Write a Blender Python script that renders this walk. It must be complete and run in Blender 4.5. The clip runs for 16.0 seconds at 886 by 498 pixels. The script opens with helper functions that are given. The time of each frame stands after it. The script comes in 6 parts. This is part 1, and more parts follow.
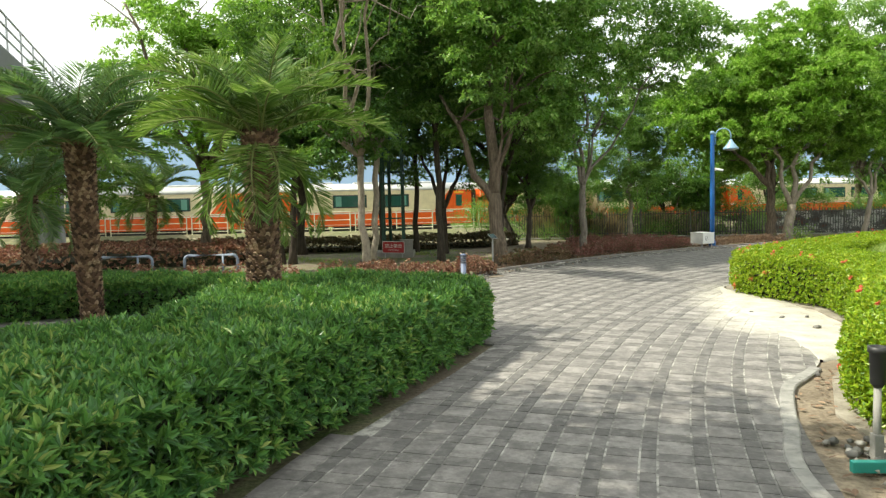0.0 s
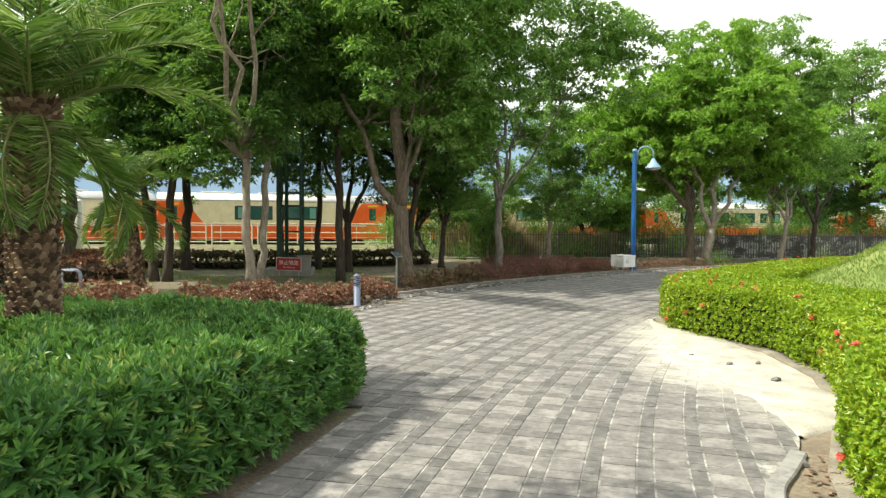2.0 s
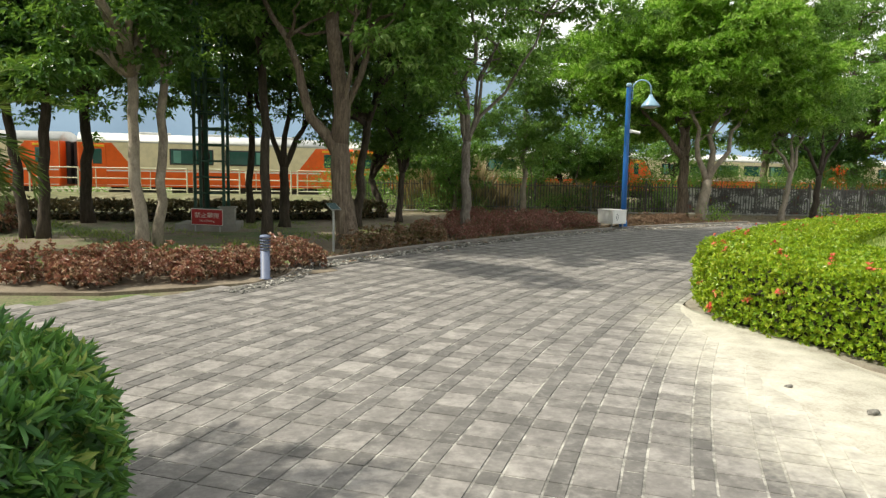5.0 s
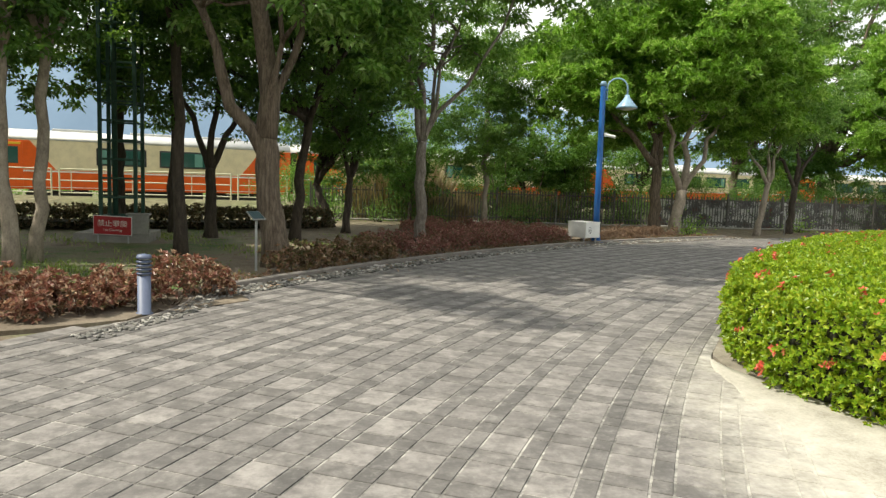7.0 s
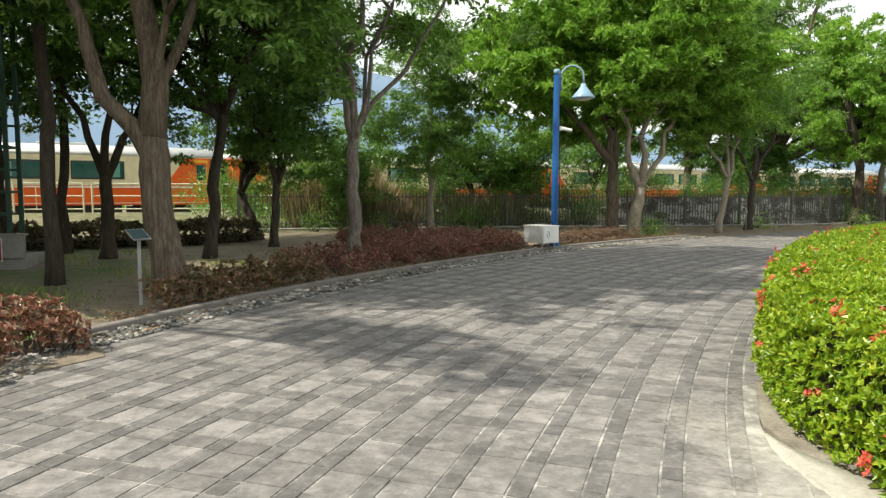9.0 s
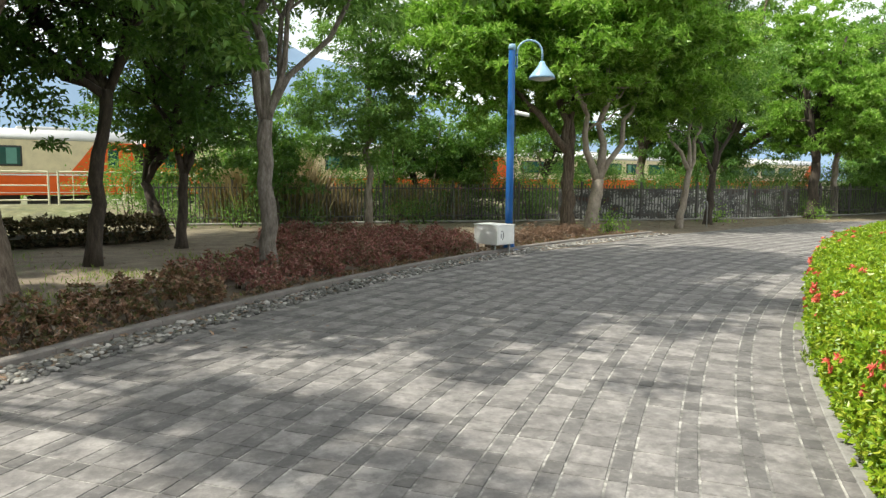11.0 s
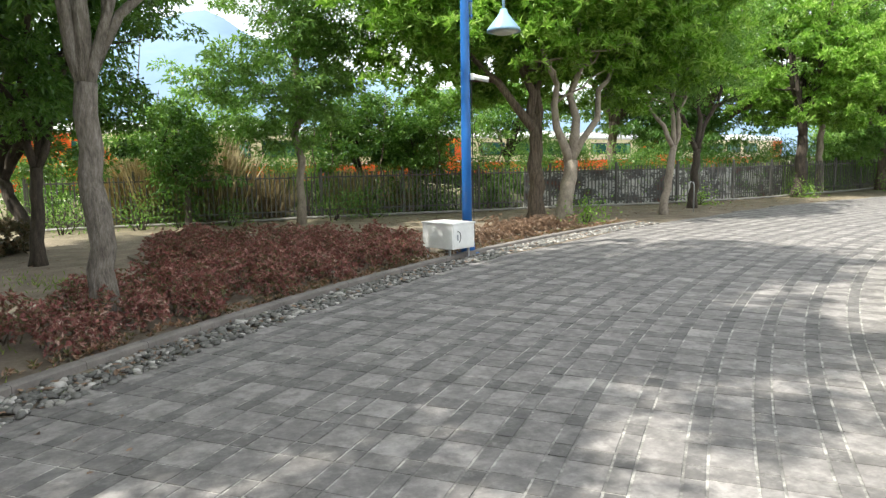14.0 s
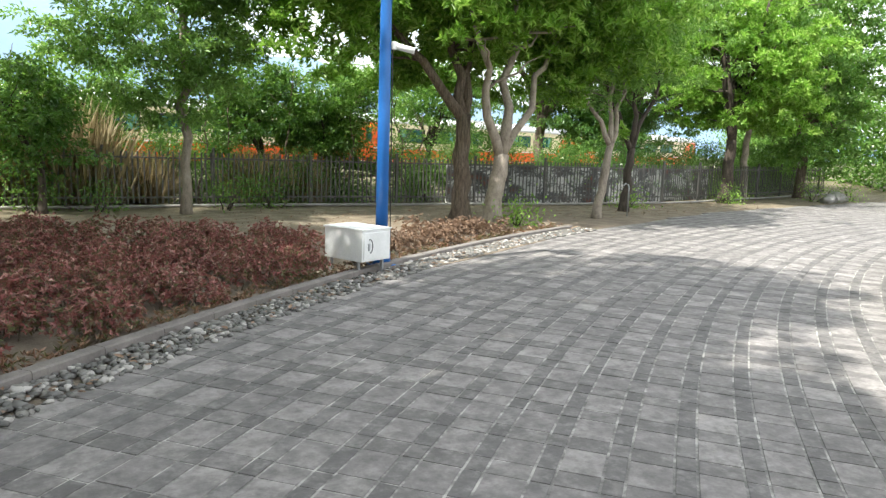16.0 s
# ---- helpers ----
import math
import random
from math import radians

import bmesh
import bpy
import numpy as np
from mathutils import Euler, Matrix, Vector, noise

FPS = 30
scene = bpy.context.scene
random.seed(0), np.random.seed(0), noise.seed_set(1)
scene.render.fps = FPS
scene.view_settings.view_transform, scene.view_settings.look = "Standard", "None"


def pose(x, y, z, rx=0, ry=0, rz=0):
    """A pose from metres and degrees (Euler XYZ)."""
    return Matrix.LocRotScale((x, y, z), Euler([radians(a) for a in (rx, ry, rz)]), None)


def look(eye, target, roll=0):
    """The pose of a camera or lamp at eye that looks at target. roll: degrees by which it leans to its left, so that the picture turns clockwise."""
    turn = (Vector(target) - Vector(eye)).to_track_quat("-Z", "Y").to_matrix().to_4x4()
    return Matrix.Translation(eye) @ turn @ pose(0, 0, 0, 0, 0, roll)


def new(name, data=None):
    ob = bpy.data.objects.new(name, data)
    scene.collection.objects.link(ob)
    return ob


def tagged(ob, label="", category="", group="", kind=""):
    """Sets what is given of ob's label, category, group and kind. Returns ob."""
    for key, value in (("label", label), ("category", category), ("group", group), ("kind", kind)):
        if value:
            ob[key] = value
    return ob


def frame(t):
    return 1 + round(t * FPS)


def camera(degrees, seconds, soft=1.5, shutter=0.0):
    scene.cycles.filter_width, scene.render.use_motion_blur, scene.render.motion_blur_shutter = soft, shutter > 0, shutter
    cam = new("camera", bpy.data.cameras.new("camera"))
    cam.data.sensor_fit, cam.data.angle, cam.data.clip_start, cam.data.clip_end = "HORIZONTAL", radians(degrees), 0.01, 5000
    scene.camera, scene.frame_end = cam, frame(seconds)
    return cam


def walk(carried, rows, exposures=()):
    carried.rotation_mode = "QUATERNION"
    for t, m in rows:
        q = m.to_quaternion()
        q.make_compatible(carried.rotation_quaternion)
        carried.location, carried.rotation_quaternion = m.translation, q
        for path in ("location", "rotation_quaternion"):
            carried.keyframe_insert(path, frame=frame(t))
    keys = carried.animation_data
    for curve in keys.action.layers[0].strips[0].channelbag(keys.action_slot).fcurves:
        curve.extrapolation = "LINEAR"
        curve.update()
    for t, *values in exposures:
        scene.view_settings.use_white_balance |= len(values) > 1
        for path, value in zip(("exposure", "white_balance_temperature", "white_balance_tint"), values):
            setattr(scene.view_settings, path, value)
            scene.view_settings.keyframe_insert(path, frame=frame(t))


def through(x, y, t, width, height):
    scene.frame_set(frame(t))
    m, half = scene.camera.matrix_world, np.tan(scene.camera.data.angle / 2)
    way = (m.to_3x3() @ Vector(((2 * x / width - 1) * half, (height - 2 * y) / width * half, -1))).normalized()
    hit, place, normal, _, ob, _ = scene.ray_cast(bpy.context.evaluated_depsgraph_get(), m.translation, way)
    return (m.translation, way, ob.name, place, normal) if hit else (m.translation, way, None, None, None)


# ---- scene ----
cam = camera(65.9, 16.0, 1.35)
PATH = [
    (0, (1.426, -0.992, 1.678), (1.397, 1.004, 1.558), -1.3),
    (0.5, (1.583, -0.444, 1.693), (1.521, 1.552, 1.578), -2.1),
    (1, (1.686, 0.151, 1.663), (1.751, 2.146, 1.537), 0.2),
    (1.5, (1.861, 0.7, 1.648), (1.922, 2.698, 1.581), -0.1),
    (2, (1.995, 1.237, 1.614), (2.195, 3.226, 1.541), 0.3),
    (2.5, (2.163, 1.809, 1.615), (2.5, 3.776, 1.483), 0.0),
    (3, (2.34, 2.37, 1.594), (2.664, 4.334, 1.398), 0.1),
    (3.2, (2.401, 2.606, 1.551), (2.726, 4.574, 1.41), -0.5),
    (5.3, (2.804, 5.324, 1.449), (3.093, 7.291, 1.232), 1.1),
    (5.5, (2.855, 5.576, 1.432), (3.223, 7.537, 1.288), 1.8),
    (6, (2.976, 6.144, 1.439), (3.413, 8.084, 1.226), 0.6),
    (6.5, (3.113, 6.665, 1.443), (3.399, 8.638, 1.275), 0.4),
    (7, (3.219, 7.224, 1.422), (3.63, 9.173, 1.235), 1.8),
    (7.5, (3.388, 7.768, 1.414), (3.75, 9.728, 1.248), 2.2),
    (8, (3.491, 8.259, 1.373), (3.864, 10.211, 1.153), 2.5),
    (8.5, (3.651, 8.715, 1.41), (4.153, 10.636, 1.17), 1.9),
    (8.7, (3.718, 8.9, 1.415), (4.241, 10.823, 1.249), 0.8),
    (10.8, (4.428, 11.103, 1.512), (5.151, 12.949, 1.25), 1.3),
    (11, (4.542, 11.298, 1.529), (5.252, 13.156, 1.319), 0.5),
    (11.5, (4.838, 11.755, 1.527), (5.561, 13.61, 1.338), 1.0),
    (12, (5.059, 12.263, 1.511), (5.856, 14.078, 1.25), 2.6),
    (12.5, (5.284, 12.741, 1.511), (6.033, 14.579, 1.264), -0.4),
    (13, (5.494, 13.223, 1.521), (6.233, 15.071, 1.336), 0.5),
    (13.5, (5.758, 13.706, 1.508), (6.606, 15.497, 1.233), 0.1),
    (14, (6.019, 14.165, 1.538), (6.829, 15.976, 1.282), -1.0),
    (14.5, (6.231, 14.67, 1.563), (7.098, 16.449, 1.274), -0.3),
    (15, (6.525, 15.105, 1.592), (7.438, 16.872, 1.382), -0.8),
    (15.5, (6.759, 15.576, 1.569), (7.691, 17.337, 1.397), -0.1),
    (16, (6.971, 16.082, 1.595), (8.0, 17.772, 1.302), 2.0),
]
walk(cam, [(t, look(e, g, r)) for t, e, g, r in PATH], [(0.0, 0.5, 6700, 2), (3.0, 0.39, 6700, 4), (5.5, 0.15, 6750, 6), (8.5, 0.22, 6650, 7), (11.0, 0.42, 6400, 7), (13.0, 0.72, 6300, 8), (16.0, 1.05, 6150, 10)])

# ---- world and light ----
SUN_TO = Vector((-0.78, -0.1, 1.0)).normalized()
world = bpy.data.worlds.new("sky")
scene.world = world
world.use_nodes = True
wn = world.node_tree.nodes
sky = wn.new("ShaderNodeTexSky")
sky.sky_type = "NISHITA"
sky.sun_disc = False
sky.sun_elevation = math.asin(SUN_TO.z)
sky.sun_rotation = math.atan2(SUN_TO.x, SUN_TO.y)
sky.air_density, sky.dust_density, sky.ozone_density = 1.0, 2.0, 1.0
wn["Background"].inputs["Strength"].default_value = 0.13
# a bright, broken veil of cloud over the blue
cloud_co = wn.new("ShaderNodeTexCoord")
cloud = wn.new("ShaderNodeTexNoise")
cloud.inputs["Scale"].default_value, cloud.inputs["Detail"].default_value = 2.2, 6
cloud_range = wn.new("ShaderNodeMapRange")
cloud_range.inputs["From Min"].default_value, cloud_range.inputs["From Max"].default_value = 0.3, 0.55
cloud_range.inputs["To Min"].default_value = 0.55
cloud_mix = wn.new("ShaderNodeMix")
cloud_mix.data_type = "RGBA"
cloud_mix.inputs[7].default_value = (8.2, 8.3, 8.3, 1)
for a, b in ((cloud_co.outputs["Generated"], cloud.inputs["Vector"]), (cloud.outputs["Fac"], cloud_range.inputs["Value"]),
             (cloud_range.outputs[0], cloud_mix.inputs[0]), (sky.outputs[0], cloud_mix.inputs[6]),
             (cloud_mix.outputs[2], wn["Background"].inputs["Color"])):
    world.node_tree.links.new(a, b)
sun_data = bpy.data.lights.new("sun", "SUN")
sun_data.energy, sun_data.angle, sun_data.color = 5.0, radians(0.7), (1.0, 0.94, 0.82)
sun = new("sun", sun_data)
sun.matrix_world = look(SUN_TO * 60, (0, 0, 0))


# ---- materials ----
def mat_base(name):
    m = bpy.data.materials.new(name)
    m.use_nodes = True
    nt = m.node_tree
    return m, nt, nt.nodes["Principled BSDF"]


def ramp(nt, src, stops):
    r = nt.nodes.new("ShaderNodeValToRGB")
    while len(r.color_ramp.elements) < len(stops):
        r.color_ramp.elements.new(0.5)
    for e, (p, c) in zip(r.color_ramp.elements, stops):
        e.position, e.color = p, (*c, 1)
    nt.links.new(src, r.inputs[0])
    return r.outputs[0]


def noise_tex(nt, scale, detail=4.0, rough=0.6, coord="Object", stretch=None):
    tc = nt.nodes.new("ShaderNodeTexCoord")
    n = nt.nodes.new("ShaderNodeTexNoise")
    n.inputs["Scale"].default_value = scale
    n.inputs["Detail"].default_value = detail
    n.inputs["Roughness"].default_value = rough
    src = tc.outputs[coord]
    if stretch:
        mp = nt.nodes.new("ShaderNodeMapping")
        mp.inputs["Scale"].default_value = stretch
        nt.links.new(src, mp.inputs[0])
        src = mp.outputs[0]
    nt.links.new(src, n.inputs["Vector"])
    return n.outputs["Fac"]


def mixc(nt, fac, a, b, mode="MIX"):
    m = nt.nodes.new("ShaderNodeMix")
    m.data_type, m.blend_type = "RGBA", mode
    for sock, v in ((m.inputs[0], fac), (m.inputs[6], a), (m.inputs[7], b)):
        if hasattr(v, "links"):
            nt.links.new(v, sock)
        elif isinstance(v, (int, float)):
            sock.default_value = v
        else:
            sock.default_value = (*v, 1)
    return m.outputs[2]


def math_n(nt, op, a, b=0.0):
    m = nt.nodes.new("ShaderNodeMath")
    m.operation = op
    for sock, v in ((m.inputs[0], a), (m.inputs[1], b)):
        if hasattr(v, "links"):
            nt.links.new(v, sock)
        else:
            sock.default_value = v
    return m.outputs[0]


def bump(nt, bsdf, height, strength=0.4, dist=0.02):
    b = nt.nodes.new("ShaderNodeBump")
    b.inputs["Strength"].default_value, b.inputs["Distance"].default_value = strength, dist
    nt.links.new(height, b.inputs["Height"])
    nt.links.new(b.outputs[0], bsdf.inputs["Normal"])


def rough_mat(name, stops, scale=6.0, rough=0.85, bump_s=0.4, fine=60.0, stretch=None, dist=0.02, metal=0.0, coord="Object"):
    """A surface with large stains and fine grain."""
    m, nt, b = mat_base(name)
    big = noise_tex(nt, scale, 5, 0.6, coord, stretch)
    small = noise_tex(nt, fine, 3, 0.7, coord, stretch)
    fac = math_n(nt, "ADD", math_n(nt, "MULTIPLY", big, 0.65), math_n(nt, "MULTIPLY", small, 0.35))
    nt.links.new(ramp(nt, fac, stops), b.inputs["Base Color"])
    b.inputs["Roughness"].default_value = rough
    b.inputs["Metallic"].default_value = metal
    bump(nt, b, fac, bump_s, dist)
    return m


def leaf_mat(name, stops, rough=0.45, through=0.3, tint=(0.3, 0.5, 0.05)):
    """Leaves: each its own shade, lighter in patches, letting some light through."""
    m, nt, b = mat_base(name)
    g = nt.nodes.new("ShaderNodeNewGeometry")
    patch = noise_tex(nt, 0.9, 2, 0.5)
    fac = math_n(nt, "ADD", math_n(nt, "MULTIPLY", g.outputs["Random Per Island"], 0.6), math_n(nt, "MULTIPLY", patch, 0.4))
    col = ramp(nt, fac, stops)
    nt.links.new(col, b.inputs["Base Color"])
    b.inputs["Roughness"].default_value = rough
    b.inputs["Specular IOR Level"].default_value = 0.5
    tr = nt.nodes.new("ShaderNodeBsdfTranslucent")
    nt.links.new(mixc(nt, 0.5, col, tint), tr.inputs["Color"])
    mx = nt.nodes.new("ShaderNodeMixShader")
    mx.inputs[0].default_value = through
    nt.links.new(b.outputs[0], mx.inputs[1])
    nt.links.new(tr.outputs[0], mx.inputs[2])
    nt.links.new(mx.outputs[0], nt.nodes["Material Output"].inputs["Surface"])
    return m


def paver_mat(name, stops):
    """Stone pavers: each its own grey, grained, dusted with pale sand where the sandy bay meets them."""
    m, nt, b = mat_base(name)
    g = nt.nodes.new("ShaderNodeNewGeometry")
    oi = nt.nodes.new("ShaderNodeObjectInfo")
    rnd = math_n(nt, "FRACT", math_n(nt, "ADD", g.outputs["Random Per Island"], oi.outputs["Random"]))
    sep = nt.nodes.new("ShaderNodeSeparateXYZ")
    nt.links.new(g.outputs["Position"], sep.inputs[0])
    n1 = nt.nodes.new("ShaderNodeTexNoise")
    n1.inputs["Scale"].default_value, n1.inputs["Detail"].default_value = 1.3, 5
    n2 = nt.nodes.new("ShaderNodeTexNoise")
    n2.inputs["Scale"].default_value, n2.inputs["Detail"].default_value = 26.0, 4
    for n in (n1, n2):
        nt.links.new(g.outputs["Position"], n.inputs["Vector"])
    n3 = nt.nodes.new("ShaderNodeTexNoise")
    n3.inputs["Scale"].default_value, n3.inputs["Detail"].default_value, n3.inputs["Roughness"].default_value = 5.5, 9, 0.7
    nt.links.new(g.outputs["Position"], n3.inputs["Vector"])
    fac = math_n(nt, "ADD", math_n(nt, "ADD", math_n(nt, "MULTIPLY", rnd, 0.26), 0.05),
                 math_n(nt, "ADD", math_n(nt, "MULTIPLY", n1.outputs["Fac"], 0.4), math_n(nt, "MULTIPLY", n2.outputs["Fac"], 0.2)))
    fac = math_n(nt, "ADD", fac, math_n(nt, "MULTIPLY", math_n(nt, "SUBTRACT", n3.outputs["Fac"], 0.48), 1.3))
    col = ramp(nt, fac, stops)
    n4 = nt.nodes.new("ShaderNodeTexNoise")
    n4.inputs["Scale"].default_value, n4.inputs["Detail"].default_value, n4.inputs["Roughness"].default_value = 9.0, 8, 0.72
    nt.links.new(g.outputs["Position"], n4.inputs["Vector"])
    worn = nt.nodes.new("ShaderNodeMapRange")
    worn.inputs["From Min"].default_value, worn.inputs["From Max"].default_value = 0.52, 0.72
    worn.inputs["To Max"].default_value = 0.55
    nt.links.new(n4.outputs["Fac"], worn.inputs["Value"])
    col = mixc(nt, worn.outputs[0], col, (0.34, 0.33, 0.312))
    damp = nt.nodes.new("ShaderNodeMapRange")
    damp.inputs["From Min"].default_value, damp.inputs["From Max"].default_value = 0.5, 0.36
    damp.inputs["To Max"].default_value = 0.5
    nt.links.new(n4.outputs["Fac"], damp.inputs["Value"])
    col = mixc(nt, damp.outputs[0], col, (0.085, 0.082, 0.079))
    sand = ramp(nt, n3.outputs["Fac"], [(0.3, (0.38, 0.355, 0.305)), (0.5, (0.54, 0.51, 0.447)), (0.68, (0.66, 0.63, 0.56))])
    nt.links.new(mixc(nt, sand_mask(nt, sep, n1.outputs["Fac"], n2.outputs["Fac"]), col, sand), b.inputs["Base Color"])
    b.inputs["Roughness"].default_value = 0.8
    bump(nt, b, n2.outputs["Fac"], 0.6, 0.008)
    return m


def sand_mask(nt, sep, n1, n2):
    """How much drifted sand lies on the ground: thick along the planted bay, thinning out over the pavers."""
    dx = math_n(nt, "MULTIPLY", math_n(nt, "SUBTRACT", sep.outputs[0], 6.6), 0.62)
    dy = math_n(nt, "MULTIPLY", math_n(nt, "SUBTRACT", sep.outputs[1], 9.7), 0.27)
    lean = math_n(nt, "MULTIPLY", dy, 0.55)
    u = math_n(nt, "SUBTRACT", dx, lean)
    d = math_n(nt, "SQRT", math_n(nt, "ADD", math_n(nt, "MULTIPLY", u, u), math_n(nt, "MULTIPLY", dy, dy)))
    d = math_n(nt, "ADD", d, math_n(nt, "MULTIPLY", math_n(nt, "SUBTRACT", n1, 0.5), 0.7))
    d = math_n(nt, "ADD", d, math_n(nt, "MULTIPLY", math_n(nt, "SUBTRACT", n2, 0.5), 0.4))
    mr = nt.nodes.new("ShaderNodeMapRange")
    mr.inputs["From Min"].default_value, mr.inputs["From Max"].default_value = 1.0, 0.55
    mr.inputs["To Max"].default_value = 0.78
    nt.links.new(d, mr.inputs["Value"])
    return mr.outputs[0]


def painted(name, colour, rough=0.45, metal=0.0):
    c = Vector(colour)
    return rough_mat(name, [(0.3, c * 0.8), (0.55, c), (0.8, c * 1.1)], 3.0, rough, 0.08, 40.0, None, 0.004, metal)


M = {}
M["tile"] = paver_mat("pale_paver", [(0.12, (0.118, 0.11, 0.106)), (0.5, (0.202, 0.188, 0.181)), (0.88, (0.360, 0.337, 0.32))])
M["bar"] = paver_mat("dark_paver", [(0.12, (0.084, 0.08, 0.078)), (0.5, (0.136, 0.128, 0.124)), (0.88, (0.247, 0.232, 0.222))])
M["corner"] = paver_mat("darkest_paver", [(0.12, (0.077, 0.073, 0.071)), (0.5, (0.118, 0.111, 0.107)), (0.88, (0.216, 0.202, 0.193))])
M["cross"] = paver_mat("mid_paver", [(0.12, (0.095, 0.089, 0.085)), (0.5, (0.154, 0.144, 0.138)), (0.88, (0.288, 0.27, 0.256))])
M["kerb"] = paver_mat("kerb_stone", [(0.1, (0.2, 0.195, 0.185)), (0.5, (0.29, 0.28, 0.265)), (0.9, (0.38, 0.37, 0.345))])
M["grout"] = paver_mat("joint_sand", [(0.32, (0.1, 0.096, 0.09)), (0.48, (0.19, 0.183, 0.17)), (0.6, (0.4, 0.385, 0.355)), (0.8, (0.56, 0.535, 0.49))])
M["darkkerb"] = rough_mat("dark_kerb", [(0.3, (0.12, 0.11, 0.1)), (0.55, (0.2, 0.18, 0.165)), (0.8, (0.3, 0.27, 0.245))], 4, 0.9, 0.5, 50)
M["pebble"] = None


def pebble_mat():
    m, nt, b = mat_base("river_pebble")
    g = nt.nodes.new("ShaderNodeNewGeometry")
    oi = nt.nodes.new("ShaderNodeObjectInfo")
    rnd = math_n(nt, "FRACT", math_n(nt, "ADD", g.outputs["Random Per Island"], oi.outputs["Random"]))
    col = ramp(nt, rnd, [(0.0, (0.04, 0.044, 0.046)), (0.45, (0.115, 0.12, 0.118)), (0.8, (0.21, 0.205, 0.19)), (0.96, (0.55, 0.53, 0.5))])
    n = noise_tex(nt, 30, 3)
    nt.links.new(mixc(nt, math_n(nt, "MULTIPLY", n, 0.6), col, (0.2, 0.18, 0.15)), b.inputs["Base Color"])
    b.inputs["Roughness"].default_value = 0.7
    bump(nt, b, n, 0.3, 0.01)
    return m


M["pebble"] = pebble_mat()


def ground_mat():
    """Earth with worn grass; barer towards the fence, drifts of sand by the planted bay."""
    m, nt, b = mat_base("park_ground")
    g = nt.nodes.new("ShaderNodeNewGeometry")
    sep = nt.nodes.new("ShaderNodeSeparateXYZ")
    nt.links.new(g.outputs["Position"], sep.inputs[0])
    ns = []
    for scale, det in ((0.35, 4), (2.5, 5), (28, 4)):
        n = nt.nodes.new("ShaderNodeTexNoise")
        n.inputs["Scale"].default_value, n.inputs["Detail"].default_value = scale, det
        nt.links.new(g.outputs["Position"], n.inputs["Vector"])
        ns.append(n.outputs["Fac"])
    soil = ramp(nt, math_n(nt, "ADD", math_n(nt, "MULTIPLY", ns[1], 0.5), math_n(nt, "MULTIPLY", ns[2], 0.5)),
                [(0.3, (0.1, 0.075, 0.052)), (0.5, (0.2, 0.16, 0.115)), (0.75, (0.34, 0.285, 0.21))])
    grass = ramp(nt, ns[2], [(0.3, (0.035, 0.07, 0.012)), (0.6, (0.09, 0.15, 0.03)), (0.8, (0.19, 0.2, 0.07))])
    f = math_n(nt, "ADD", math_n(nt, "MULTIPLY", ns[0], 0.55), math_n(nt, "MULTIPLY", ns[1], 0.45))
    east = nt.nodes.new("ShaderNodeMapRange")
    east.inputs["From Min"].default_value, east.inputs["From Max"].default_value = 1.5, 4.5
    east.inputs["To Min"].default_value, east.inputs["To Max"].default_value = -0.02, -0.3
    nt.links.new(sep.outputs[0], east.inputs["Value"])
    f = math_n(nt, "ADD", f, east.outputs[0])
    mr = nt.nodes.new("ShaderNodeMapRange")
    mr.inputs["From Min"].default_value, mr.inputs["From Max"].default_value = 0.42, 0.6
    nt.links.new(f, mr.inputs["Value"])
    bank = nt.nodes.new("ShaderNodeMapRange")
    bank.inputs["From Min"].default_value, bank.inputs["From Max"].default_value = 28.0, 36.0
    bank.inputs["To Max"].default_value = 0.6
    nt.links.new(sep.outputs[1], bank.inputs["Value"])
    weeds = ramp(nt, ns[1], [(0.35, (0.06, 0.075, 0.025)), (0.55, (0.15, 0.14, 0.06)), (0.7, (0.3, 0.27, 0.19))])
    col = mixc(nt, bank.outputs[0], mixc(nt, mr.outputs[0], soil, grass), weeds)
    sand = ramp(nt, ns[1], [(0.3, (0.36, 0.33, 0.275)), (0.5, (0.53, 0.495, 0.43)), (0.7, (0.66, 0.62, 0.545))])
    col = mixc(nt, sand_mask(nt, sep, ns[1], ns[2]), col, sand)
    nt.links.new(col, b.inputs["Base Color"])
    b.inputs["Roughness"].default_value = 0.95
    bump(nt, b, ns[2], 0.6, 0.03)
    return m


M["ground"] = ground_mat()
M["soil"] = rough_mat("bed_soil", [(0.3, (0.09, 0.07, 0.05)), (0.55, (0.19, 0.155, 0.115)), (0.8, (0.33, 0.28, 0.215))], 2.5, 0.95, 0.6, 40, None, 0.03)
M["sand"] = rough_mat("pale_sand", [(0.36, (0.3, 0.275, 0.23)), (0.48, (0.43, 0.405, 0.35)), (0.66, (0.58, 0.55, 0.485))], 3.0, 0.95, 0.5, 50, None, 0.015)
M["sandsoil"] = rough_mat("sandy_soil", [(0.3, (0.14, 0.12, 0.095)), (0.5, (0.27, 0.24, 0.195)), (0.75, (0.44, 0.405, 0.34))], 3.5, 0.95, 0.7, 45, None, 0.03)
M["blade"] = leaf_mat("grass_blade", [(0.2, (0.09, 0.16, 0.025)), (0.5, (0.2, 0.28, 0.05)), (0.8, (0.38, 0.4, 0.13))], 0.6, 0.3)
M["lawn"] = rough_mat("mown_grass", [(0.3, (0.1, 0.16, 0.03)), (0.5, (0.18, 0.24, 0.06)), (0.6, (0.26, 0.28, 0.1)), (0.7, (0.46, 0.4, 0.29))], 1.2, 0.95, 0.7, 60, None, 0.03)
